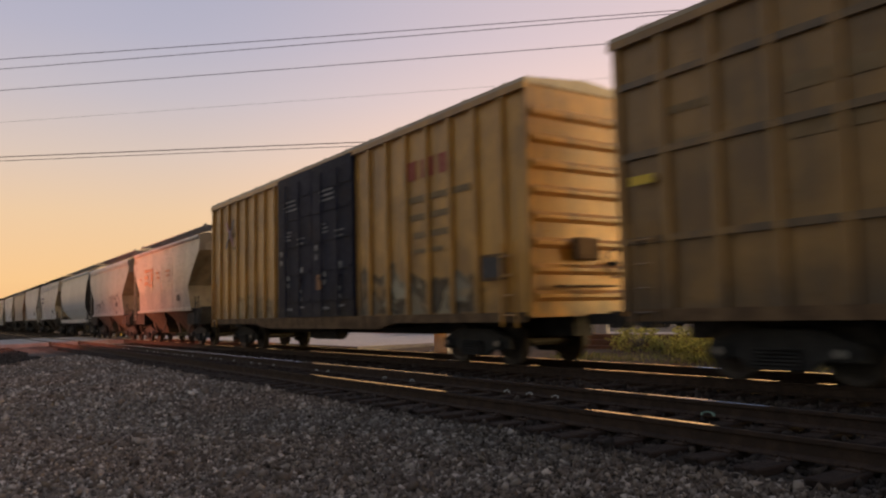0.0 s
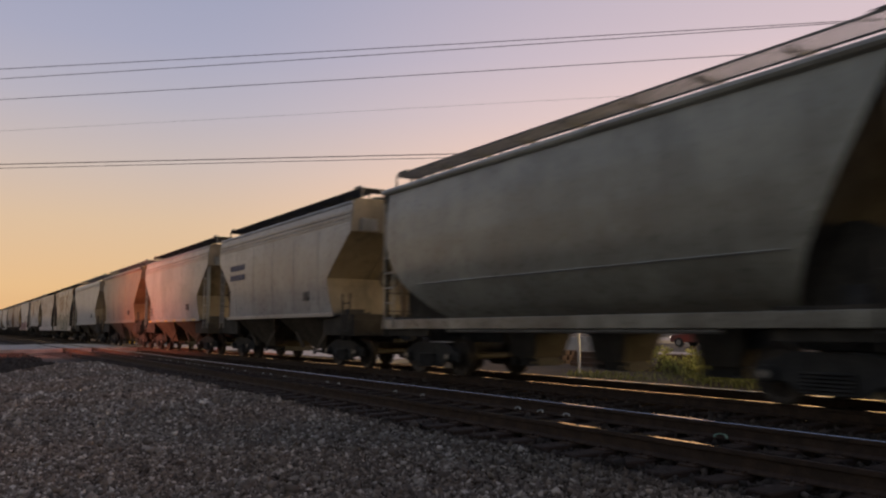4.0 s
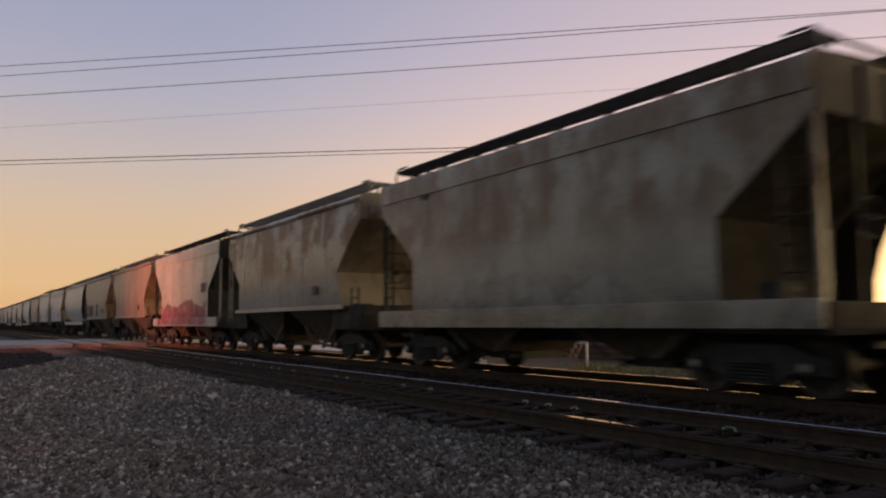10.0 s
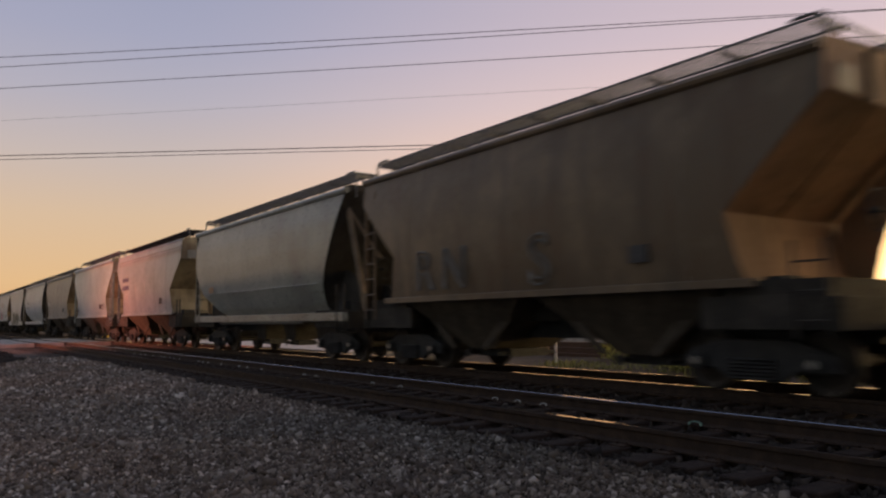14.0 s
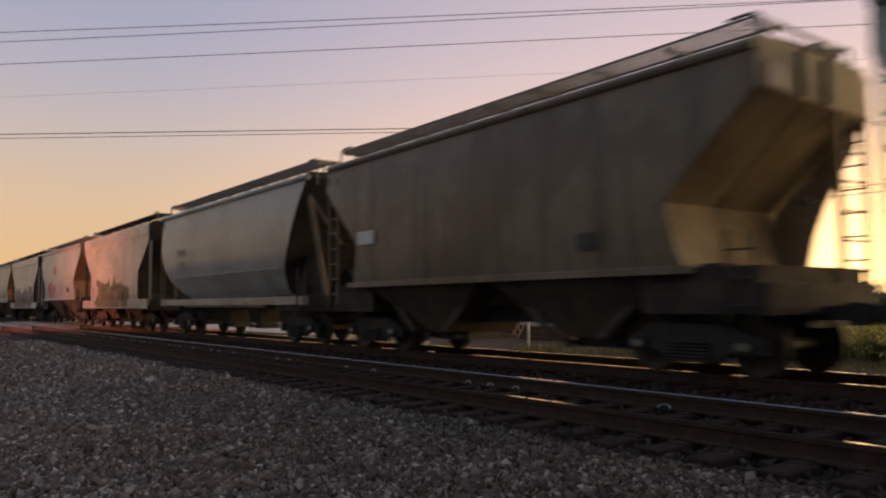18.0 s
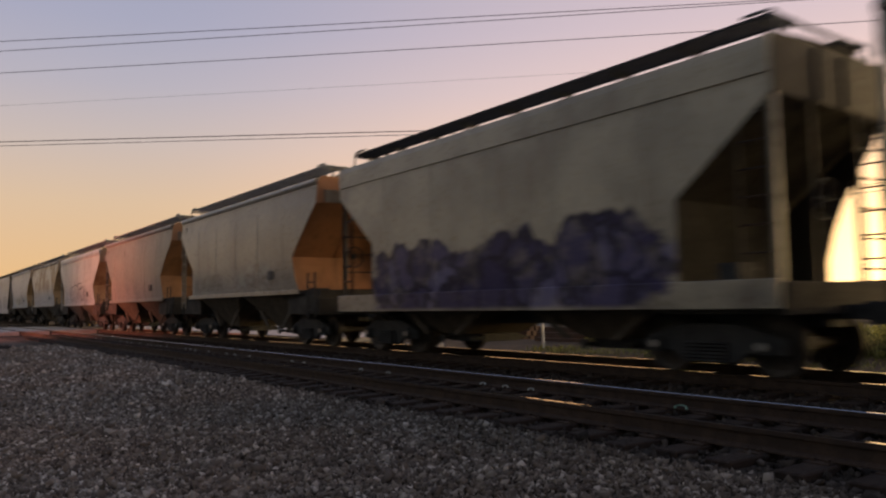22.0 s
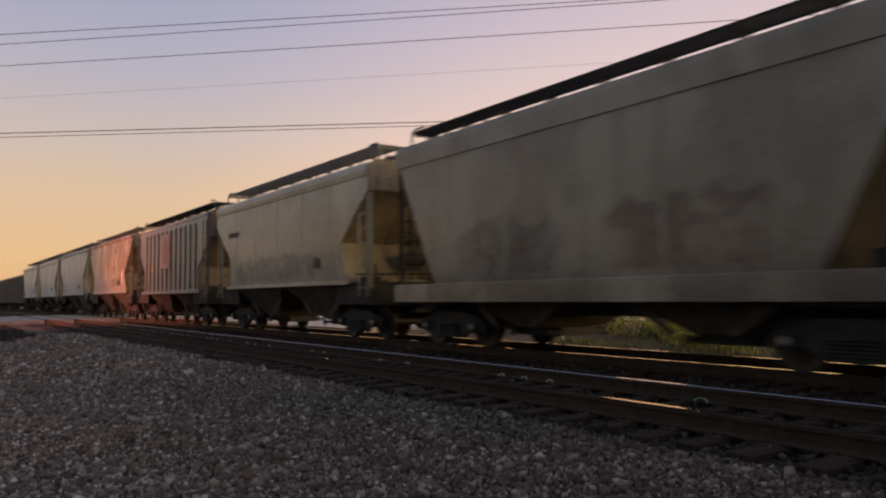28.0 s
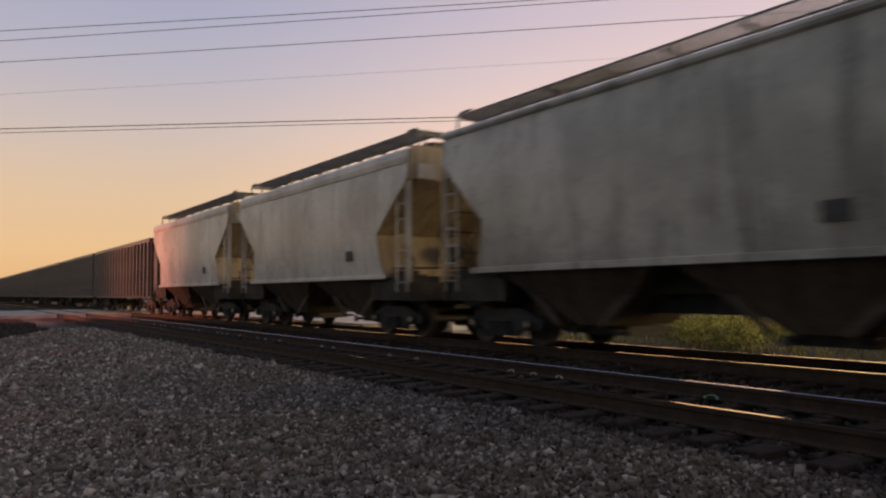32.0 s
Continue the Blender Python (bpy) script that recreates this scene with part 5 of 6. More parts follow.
consist("L", (0.35, 0.365, 0.37), 0.2, 0.35, False, [(-2.4, 2.6, 1.55, 2.4, (0.13, 0.135, 0.14), (0.21, 0.215, 0.22), 0.42)], "blue grey covered hopper with sprayed arcs", (0.48, 0.36, 0.22), arcs("L", (-1.6, 1.75, 0.62, 0.75, 60, 190), (-0.6, 1.9, 1.0, 0.68, 40, 120), (0.65, 2.55, 0.5, 0.10, 20, 170), (1.35, 1.85, 0.62, 0.58, -60, 130), (0.8, 2.2, 0.4, 0.12, 30, 150), (1.2, 1.95, 0.35, 0.3, 180, 300)))
consist("C", (0.25, 0.235, 0.215), 0.9, 0.5, True, None, "brown rusted covered hopper, grey below", (0.46, 0.32, 0.19), None)
consist("C", (0.36, 0.355, 0.34), 0.15, 0.5, False, [(-2.1, 0.5, 1.6, 2.25, (0.48, 0.43, 0.28), (0.60, 0.57, 0.46), 0.85), (1.0, 2.4, 1.7, 2.5, (0.07, 0.072, 0.075), (0.12, 0.12, 0.12), 0.5)], "grey covered hopper with a pale yellow tag", (0.44, 0.30, 0.17), None)
consist("T", (0.35, 0.32, 0.29), 0.3, 0.4, False, [(-3.4, -0.4, 1.4, 2.4, (0.08, 0.08, 0.082), (0.15, 0.15, 0.15), 0.5), (0.8, 3.6, 1.4, 2.5, (0.13, 0.065, 0.05), (0.17, 0.09, 0.07), 0.5)], "dusty grey covered hopper with a deep pale side sill", None, None)
consist("L", (0.52, 0.49, 0.42), 0.12, 0.2, False, [(-3.6, 2.8, 1.55, 2.3, (0.17, 0.17, 0.18), (0.27, 0.26, 0.25), 0.5)], "tan grey covered hopper with faint lettering", (0.44, 0.35, 0.22), marks(bank(-4.3, 3.2, 1.0, 1, 0.3, 0.16), STENCIL_D))
consist("R", (0.175, 0.187, 0.20), 0.15, 0.4, False, None, "dark grey ribbed covered hopper with a faded red emblem", (0.30, 0.22, 0.16), several(panel(-1.0, 0.33, 2.4, 3.9, WORNPLATE, "panel", -1.535), emblem(-0.36, 3.15, 0.52, 0.60), panel(-2.70, -2.52, 2.3, 2.54, YELLOW, "placard", -1.535)))
consist("C", (0.44, 0.40, 0.345), 0.75, 0.3, True, (0.9, 3.2, 1.75, 2.3, (0.09, 0.09, 0.07), (0.14, 0.13, 0.09), 0.7), "tan grey covered hopper with rust patches", (0.44, 0.33, 0.20), None)
consist("C", (0.62, 0.61, 0.60), 0.1, 0.6, False, None, "grey covered hopper with dark patches", (0.46, 0.36, 0.22), None)
consist("L", (0.74, 0.72, 0.70), 0.08, 0.2, False, None, "light grey covered hopper", (0.48, 0.38, 0.25), None)
consist("L", (0.76, 0.74, 0.72), 0.08, 0.2, False, None, "pale grey covered hopper, the last of its kind", (0.50, 0.40, 0.28), None)
for i, (kind, col, rust, grime, high, tag, label, endc, extra) in enumerate(CARS):
    brown = col[0] > 1.25 * col[2] and col[0] < 0.26
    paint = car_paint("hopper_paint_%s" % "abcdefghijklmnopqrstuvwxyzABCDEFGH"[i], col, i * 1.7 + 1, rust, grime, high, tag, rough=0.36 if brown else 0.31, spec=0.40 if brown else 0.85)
    # End paint: warm light on the ends is put in as colour and gain.
    ep = car_paint("hopper_end_%s" % "abcdefghijklmnopqrstuvwxyzABCDEFGH"[i], tuple(0.55 * c + 0.45 * sum(endc) / 3 for c in endc), i * 1.7 + 2, 0.35, 0.35, gain=1.1 if i >= 27 else 0.9, rough=0.6, spec=0.2) if endc else None
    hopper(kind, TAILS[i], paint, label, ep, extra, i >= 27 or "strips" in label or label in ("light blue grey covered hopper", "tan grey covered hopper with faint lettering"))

# ---- boxcars
OCHRE = car_paint("ochre_boxcar_paint", (0.66, 0.385, 0.155), 3, 0.25, 0.3, False, [(-6.8, -2.7, 1.0, 1.75, (0.20, 0.17, 0.10), (0.34, 0.28, 0.18), 0.6), (2.5, 4.4, 1.0, 2.15, (0.10, 0.10, 0.09), (0.36, 0.31, 0.22), 0.85), (4.2, 7.7, 1.0, 1.85, (0.075, 0.075, 0.07), (0.30, 0.27, 0.20), 0.85)])
OCHRE2 = car_paint("ochre_boxcar_paint_plain", (0.37, 0.225, 0.105), 8, 0.25, 0.35)
OCHRE_END = car_paint("ochre_boxcar_end", (0.72, 0.385, 0.145), 12, 0.45, 0.2)
NAVY = car_paint("navy_door_paint", (0.022, 0.027, 0.050), 5, 0.1, 0.2, rough=0.6, spec=0.15)
PALE_ROOF = car_paint("pale_boxcar_roof", (0.50, 0.42, 0.33), 15, 0.2, 0.2)


WORN_WHITE = surface("worn_white_stencil", (0.14, 0.145, 0.16), (0.34, 0.34, 0.35), 5.0, (0.5, 0.7), relief=0.0)


BOX_SILL = surface("rusty_brown_sill", (0.10, 0.062, 0.036), (0.19, 0.12, 0.066), 2.5, (0.7, 0.9), relief=0.3, dist=0.006, spec=0.25)


def boxcar(tail, L, side, end, label, doors, grid):
    half = L / 2
    car = thing("boxcar", label, "boxcar", "boxcars of the train")
    x0 = tail + half
    car.location = (x0, Y2, 0)

    def body(bm):
        box(bm, -half + 0.1, half - 0.1, -1.46, 1.46, 0.95, 5.22)
    part("body", shared("box_body_%g" % L, body), side, car)

    def roof(bm):
        v0 = [bm.verts.new((s * half, y, z)) for s in (-1, 1) for y, z in ((-1.54, 5.18), (-1.54, 5.28), (0, 5.42), (1.54, 5.28), (1.54, 5.18))]
        for i in range(4):
            bm.faces.new((v0[i], v0[i + 1], v0[i + 6], v0[i + 5]))
        bm.faces.new((v0[0], v0[5], v0[9], v0[4]))
        bm.faces.new(v0[:5])
        bm.faces.new(v0[9:4:-1])
    rf = part("roof", shared("box_roof_%g" % L, roof), PALE_ROOF, car)
    for k in range(14):
        def seam(bm):
            a = [bm.verts.new((x, y, z)) for x in (-0.04, 0.04) for y, z in ((-1.5, 5.29), (0, 5.435), (1.5, 5.29), (1.5, 5.325), (0, 5.47), (-1.5, 5.325))]
            for i in range(6):
                bm.faces.new((a[i], a[(i + 1) % 6], a[(i + 1) % 6 + 6], a[i + 6]))
            bm.faces.new(a[:6])
            bm.faces.new(a[:5:-1])
        part("roof_seam", shared("roof_seam", seam), PALE_ROOF, rf).location = (-half + (k + 0.5) * L / 14, 0, 0)
    d0, d1 = doors
    for s in (-1, 1):
        fl = 0 if s < 0 else 180

        def post(bm):
            box(bm, -0.055, 0.055, -0.085, 0.0, 1.0, 5.18)
        xs = []
        x = -half + 0.12
        while x < half:
            xs.append(x)
            x += L / 21.0
        for x in xs:
            if s < 0 and d0 - 0.1 < x < d1 + 0.1:
                continue
            part("side_post", shared("box_post", post, bevel=0.012), side, car).matrix_basis = pose(x, s * 1.46, 0, 0, 0, fl)
        for z in grid:
            def rail(bm):
                box(bm, -half + 0.1, half - 0.1, -0.06, 0, -0.05, 0.05)
            part("side_rail", shared("box_rail_%g" % L, rail), side, car).matrix_basis = pose(0, s * 1.462, z, 0, 0, fl)

        def sill(bm):
            box(bm, -half + 0.2, half - 0.2, -0.06, 0.0, 0.84, 1.02)
            prism(bm, [(-4.4, 0.84), (-3.6, 0.70), (3.6, 0.70), (4.4, 0.84)], -0.05, -0.01)
        part("side_sill", shared("box_sill_%g" % L, sill), BOX_SILL, car).matrix_basis = pose(0, s * 1.50, 0, 0, 0, fl)

        def edge(bm):
            box(bm, -half, half, -0.10, 0.0, 5.08, 5.20)
        part("eave", shared("box_eave_%g" % L, edge), side, car).matrix_basis = pose(0, s * 1.462, 0, 0, 0, fl)
        for e in (-1, 1):
            part("ladder", shared("box_ladder", ladder_mesh(0.75, 2.3 if e < 0 else 5.0)), side, car).matrix_basis = pose(e * (half - 0.35), s * 1.60, 0, 0, 0, 180 if e > 0 else 0)
        # end walls with pressed ribs
        def endwall(bm):
            box(bm, half - 0.1, half - 0.04, -1.50, 1.50, 0.92, 5.20)
        ew = part("end_wall", shared("box_end_%g" % L, endwall), end, car)
        ew.matrix_basis = pose(0, 0, 0, 0, 0, 0 if s > 0 else 180)
        for k in range(8):
            def rib(bm):
                prism(bm, [(half - 0.04, -0.10), (half + 0.03, -0.03), (half + 0.03, 0.03), (half - 0.04, 0.10)], -1.4, 1.4)
            part("end_rib", shared("box_end_rib_%g" % L, rib), end, ew).location = (0, 0, 1.3 + k * 0.48)
    # plug doors on the near side
    if d1 > d0:
        mid = (d0 + d1) / 2
        for a, b in ((d0, mid - 0.02), (mid + 0.02, d1)):
            def door(bm):
                box(bm, a, b, -1.575, -1.47, 1.02, 5.17)
            dr = part("door", shared("door_%g_%g" % (a, L), door), NAVY, car, "dark navy plug door")
            for z in (1.5, 2.3, 3.1, 3.9, 4.5):
                bm = bmesh.new()
                box(bm, a + 0.1, b - 0.1, -1.60, -1.575, z - 0.05, z + 0.05)
                part("door_rib", bm, NAVY, dr)
            for fx in (0.3, 0.7):
                def bar(bm):
                    rod(bm, (0, 0, 1.05), (0, 0, 4.9), 0.025, 8)
                    box(bm, -0.10, 0.10, -0.03, 0.03, 2.0, 2.12)
                part("lock_rod", shared("lock_rod", bar), NAVY, dr).location = (a + (b - a) * fx, -1.63, 0)
            w = b - a
            for spec in (bank(a + w * 0.24, 4.4, w * 0.36, 3, 0.13, 0.05), bank(a + w * 0.28, 3.5, w * 0.16, 3, 0.11, 0.05), bank(a + w * 0.30, 1.25, w * 0.16, 1, 0.1, 0.07), bank(a + w * 0.70, 1.3, w * 0.12, 1, 0.1, 0.06),
                         bank(a + w * 0.30, 2.15, w * 0.08, 2, 0.2, 0.14), bank(a + w * 0.68, 2.35, w * 0.10, 1, 0.3, 0.16), bank(a + w * 0.66, 1.75, w * 0.07, 2, 0.22, 0.12), bank(a + w * 0.62, 3.25, w * 0.20, 2, 0.14, 0.04), bank(a + w * 0.10, 2.9, w * 0.07, 2, 0.26, 0.15)):
                bars(dr, spec, -1.604, WORN_WHITE)
    couplers(car, half + 0.45)

    def under(bm):
        box(bm, -half + 0.3, half - 0.3, -0.25, 0.25, 0.55, 0.95)
    uf = part("underframe", shared("box_under_%g" % L, under), IRON, car)
    for x in (-3, -1, 1, 3):
        part("crossbeam", shared("box_crossbeam", lambda bm: box(bm, -0.08, 0.08, -1.4, 1.4, 0.72, 0.94)), IRON, uf).location = (x, 0, 0)
    part("air_tank", shared("box_air_tank", lambda bm: rod(bm, (-1.5, -0.8, 0.6), (0.2, -0.8, 0.6), 0.22, 12)), IRON, car)
    b = part("brake_wheel", shared("brake_wheel", brake_wheel_mesh), IRON, car)
    b.location = (half + 0.16, 0.45, 1.9)
    part("brake_housing", shared("brake_housing", lambda bm: box(bm, 0.0, 0.14, -0.55, 0.05, 0.0, 0.42), bevel=0.03), BOX_SILL, car).location = (half + 0.03, 0.0, 1.95)
    part("end_step", shared("box_end_step", lambda bm: box(bm, 0.0, 0.20, -1.0, 0.4, 0.0, 0.04)), BOX_SILL, car).location = (half + 0.03, 0.0, 1.45)
    TRAIN.append((car, x0, running_gear(car, half - 2.35)))
    return car


b1 = boxcar(-28.55, 18.25, OCHRE, OCHRE_END, "ochre yellow boxcar with dark navy doors and graffiti", (-2.47, 2.4), ())
bars(b1, [(-6.9, 3.95, 0.9, 0.16), (-6.6, 3.5, 0.5, 0.12), (6.0, 3.55, 2.6, 0.14), (5.8, 3.15, 1.6, 0.14), (5.9, 2.75, 1.5, 0.14), (5.7, 2.4, 1.2, 0.10)], -1.475, surface("brown_stencil", (0.20, 0.13, 0.06), (0.27, 0.175, 0.08), 6.0, (0.5, 0.7), relief=0.0))
part("placard", shared("door_placard", lambda bm: box(bm, 0.35, 0.6, -1.625, -1.60, 1.75, 2.15)), surface("faded_orange_card", (0.26, 0.12, 0.05), (0.34, 0.17, 0.08), 5.0, (0.6, 0.8), relief=0.0), b1)
RED_STENCIL = surface("faded_red_stencil", (0.30, 0.045, 0.03), (0.38, 0.09, 0.05), 5.0, (0.5, 0.7), relief=0.0)
bars(b1, [(5.05, 4.2, 0.5, 0.42), (5.75, 4.2, 0.5, 0.42), (6.45, 4.2, 0.5, 0.42)], -1.478, RED_STENCIL)
part("placard_frame", shared("placard_frame", lambda bm: box(bm, 7.75, 8.45, -1.60, -1.57, 1.62, 2.12)), BOX_SILL, b1)
part("placard", shared("placard_board", lambda bm: box(bm, 7.81, 8.39, -1.61, -1.60, 1.68, 2.06)), STENCIL_D, b1)
for sgn in (-1, 1):
    bm = bmesh.new()
    box(bm, -0.62, 0.62, -1.56, -1.55, -0.055, 0.055)
    q = part("graffiti", bm, STENCIL_B if sgn < 0 else PALEPINK, b1, "sprayed blue and pink cross")
    q.matrix_basis = pose(-7.0, 0, 4.0, 0, 48 * sgn, 0)
b0 = boxcar(-8.25, 18.25, OCHRE2, OCHRE_END, "ochre yellow boxcar with a grid of posts and rails", (0, 0), (2.05, 3.35, 4.45))
bars(b0, bank(-8.2, 3.9, 1.0, 2, 0.5, 0.12) + bank(-6.2, 3.8, 1.2, 2, 0.6, 0.2) + bank(-3.0, 4.2, 1.4, 3, 0.3, 0.12), -1.475, MATS["brown_stencil"])
bars(b0, [(-8.55, 2.95, 0.45, 0.14)], -1.57, YELLOW, "placard")

# ---- gondolas behind the hoppers
GOND = [car_paint("gondola_paint_%s" % "abc"[i], c, 40 + i * 3, 0.3, 0.4) for i, c in enumerate(((0.045, 0.045, 0.048), (0.036, 0.035, 0.037), (0.055, 0.048, 0.046)))]


GOND_RIB = car_paint("gondola_rib_paint", (0.17, 0.17, 0.175), 55, 0.2, 0.3)


def gondola(tail, paint, label):
    L = 15.4
    half = L / 2
    car = thing("gondola", label, "gondola car", "gondola cars of the train")
    car.location = (tail + half, Y2, 0)

    def tub(bm):
        box(bm, -half, half, -1.42, -1.36, 0.92, 3.72)
        box(bm, -half, half, 1.36, 1.42, 0.92, 3.72)
        for s in (-1, 1):
            box(bm, s * half - 0.03, s * half + 0.03, -1.42, 1.42, 0.92, 3.72)
        box(bm, -half, half, -1.40, 1.40, 0.85, 0.98)
    part("tub", shared("gond_tub", tub), paint, car)
    for s in (-1, 1):
        def chord(bm):
            box(bm, -half - 0.02, half + 0.02, -0.10, 0.10, 3.70, 3.86)
        part("top_chord", shared("gond_chord", chord), paint, car).location = (0, s * 1.42, 0)
        for k in range(19):
            def rib(bm):
                box(bm, -0.07, 0.07, -0.14, 0.0, 0.92, 3.70)
            part("side_post", shared("gond_rib", rib), GOND_RIB, car).matrix_basis = pose(-half + 0.2 + k * (L - 0.4) / 18, s * 1.42, 0, 0, 0, 0 if s < 0 else 180)
    couplers(car, half + 0.2)
    wheels = running_gear(car, half - 1.7)
    TRAIN.append((car, tail + half, []))


for k in range(13):
    gondola(-448.54 - 1.1 - 15.4 - k * 16.5, GOND[k % 3], ("dark grey ribbed steel gondola", "soot black ribbed steel gondola", "dark brown grey ribbed steel gondola")[k % 3])


# ---------------------------------------------------------------- wires and poles
def cable(name, pts, r, label):
    cu = bpy.data.curves.new(name, "CURVE")
    cu.dimensions, cu.bevel_depth, cu.bevel_resolution = "3D", r, 1
    sp = cu.splines.new("POLY")
    sp.points.add(len(pts) - 1)
    for q, c in zip(sp.points, pts):
        q.co = (*c, 1)
    cu.materials.append(CABLE)
    ob = new(name, cu)
    return tagged(ob, label, "wire", "overhead wires")




def utility_pole(x, y, h, arms, turn, label):
    p = thing("utility_pole", label, "utility pole", "utility poles", at=(x, y, -0.3))
    bm = bmesh.new()
    rod(bm, (0, 0, 0), (0, 0, h), 0.17, 12, 0.11)
    part("pole", bm, POLE, p, smooth=True)
    for z, w in arms:
        bm = bmesh.new()
        box(bm, -w, w, -0.05, 0.05, z - 0.06, z + 0.06, Matrix.Rotation(turn, 4, "Z"))
        a = part("crossarm", bm, POLE, p)
        for s in (-0.9, -0.45, 0.45, 0.9):
            bm = bmesh.new()
            rod(bm, (s * w, 0, z + 0.06), (s * w, 0, z + 0.22), 0.035, 8)
            o = part("insulator", bm, GRATE, a)
            o.matrix_basis = Matrix.Rotation(turn, 4, "Z")
    return p


def along(D, turn, s):
    n = radians(turn)
    return D * math.sin(n) + s * math.cos(n), D * math.cos(n) - s * math.sin(n)


# distance of the wire, its bearing, its rise over the eye per metre of distance, thickness, sag
for D, turn, rise, r, sag in ((23.3, -48.0, 0.389, 0.011, 0.22), (23.3, -46.3, 0.383, 0.011, 0.22), (23.3, -46.3, 0.350, 0.011, 0.22),
                              (27.0, -45.9, 0.303, 0.004, 0.1), (25.4, -51.5, 0.2327, 0.015, 0.0), (25.4, -51.2, 0.2279, 0.011, 0.0)):
    pts = []
    for i in range(25):
        k = i / 24
        pts.append((*along(D, turn, -36 + 80 * k), EYE + D * rise + sag * (0.6 - 4 * k * (1 - k)) + sag * 0.2))
    cable("overhead_wire", pts, r, "thin dark overhead wire strung across the sky")
for s in (-36, 44):
    utility_pole(*along(24, -47, s), 11.0, ((10.3, 1.2), (9.2, 0.8)), radians(43), "tall weathered timber pole carrying overhead wires")
# a second line beyond the field
for x in (-62, 33):
    utility_pole(x, 62, 12.0, ((11.2, 1.2),), radians(90), "distant timber utility pole against the sunset")
for z in (10.9, 10.3):
    pts = [(x, 62, z - 1.0 * math.sin((x + 62) / 95 * math.pi)) for x in np.linspace(-62, 33, 60)]
    cable("overhead_wire", pts, 0.03, "distant dark wire against the sunset")


# ---------------------------------------------------------------- beyond the tracks
def tall_grass(name, n, x0, x1, y0, y1, h, label):
    c = np.stack([RNG.uniform(x0, x1, n), RNG.uniform(y0, y1, n)], 1)
    a = RNG.uniform(0, math.tau, n)
    hh = h * RNG.uniform(0.45, 1.15, n) * (0.75 + 0.35 * np.sin(c[:, 0] * 1.1) * np.cos(c[:, 1] * 0.9))
    lean = RNG.normal(0, 0.28, (n, 2)) * hh[:, None]
    w = 0.014
    dx, dy = np.cos(a) * w, np.sin(a) * w
    z = np.full(n, -0.28)
    base = np.stack([c[:, 0], c[:, 1], z], 1)
    v = np.stack([base + np.stack([dx, dy, 0 * dx], 1), base - np.stack([dx, dy, 0 * dx], 1),
                  base + np.stack([lean[:, 0] * 0.4 - dx * 0.7, lean[:, 1] * 0.4 - dy * 0.7, hh * 0.6], 1),
                  base + np.stack([lean[:, 0], lean[:, 1], hh], 1)], 1)
    f = np.array([(0, 1, 2), (0, 2, 3)])
    return tagged(soup(name, v, f, GRASS), label, "grass", kind="stuff")


tall_grass("tall_grass", 24000, -14, 8, 16.2, 22, 0.62, "tall yellow green grass beyond the tracks")
tall_grass("short_grass", 9000, -16, 8, 14.2, 17, 0.2, "short dry grass beyond the tracks")


def leaf_clump(name, x, y, rx, ry, h, n, size, material, label, category="bush"):
    """A bush of short stems and many small leaves in an uneven mound."""
    b = thing(name, label, category, "bushes beyond the tracks", at=(x, y, -0.28))
    bm = bmesh.new()
    for k in range(14):
        a = k * 2.4
        rod(bm, (0.1 * math.cos(a), 0.1 * math.sin(a), 0), (rx * 0.7 * math.cos(a), ry * 0.7 * math.sin(a), h * (0.55 + 0.3 * math.sin(k * 1.7))), 0.014, 5, 0.005)
    part("stem", bm, WOOD, b)
    u = RNG.normal(size=(n, 3))
    u /= np.linalg.norm(u, axis=1)[:, None]
    rad = RNG.uniform(0.45, 1.0, n) ** 0.5
    wob = 1 + 0.22 * np.sin(u[:, 0] * 7 + x) * np.cos(u[:, 1] * 5) + 0.1 * np.sin(u[:, 2] * 11)
    c = u * (rad * wob)[:, None] * np.array([rx, ry, h * 0.55]) + np.array([0, 0, h * 0.5])
    c[:, 2] = np.abs(c[:, 2])
    leaf = np.array([(-1, 0, 0), (0, -0.45, 0.1), (1, 0, 0), (0, 0.45, 0.1)]) * size
    v = np.einsum("nij,kj->nki", turns(n), leaf) * RNG.uniform(0.6, 1.3, (n, 1, 1)) + c[:, None, :]
    o = soup("foliage", v, np.array([(0, 1, 2), (0, 2, 3)]), material)
    o.parent = b
    return b


leaf_clump("bush", -11.3, 15.2, 1.15, 0.8, 0.85, 2600, 0.05, LEAF, "rounded yellow green bush beside the track")
leaf_clump("bush", -6.3, 16.4, 1.4, 1.0, 1.1, 2200, 0.05, LEAF, "loose yellow green bush among tall grass")
leaf_clump("bush", -15.0, 16.8, 0.8, 0.7, 0.8, 1400, 0.045, LEAF, "small pale green bush beside a white post")

post = thing("marker_post", "slim white marker post beyond the tracks", "post", at=(-16.1, 15.1, -0.3))
bm = bmesh.new()
rod(bm, (0, 0, 0), (0, 0, 1.45), 0.045, 10)
part("shaft", bm, WHITE, post)
bm = bmesh.new()
rod(bm, (0, 0, 1.45), (0, 0, 1.50), 0.055, 10, 0.02)
part("cap", bm, CONC, post)

cab = thing("signal_cabinet", "small white trackside cabinet on a concrete base", "cabinet", at=(-20.3, 13.9, -0.3))
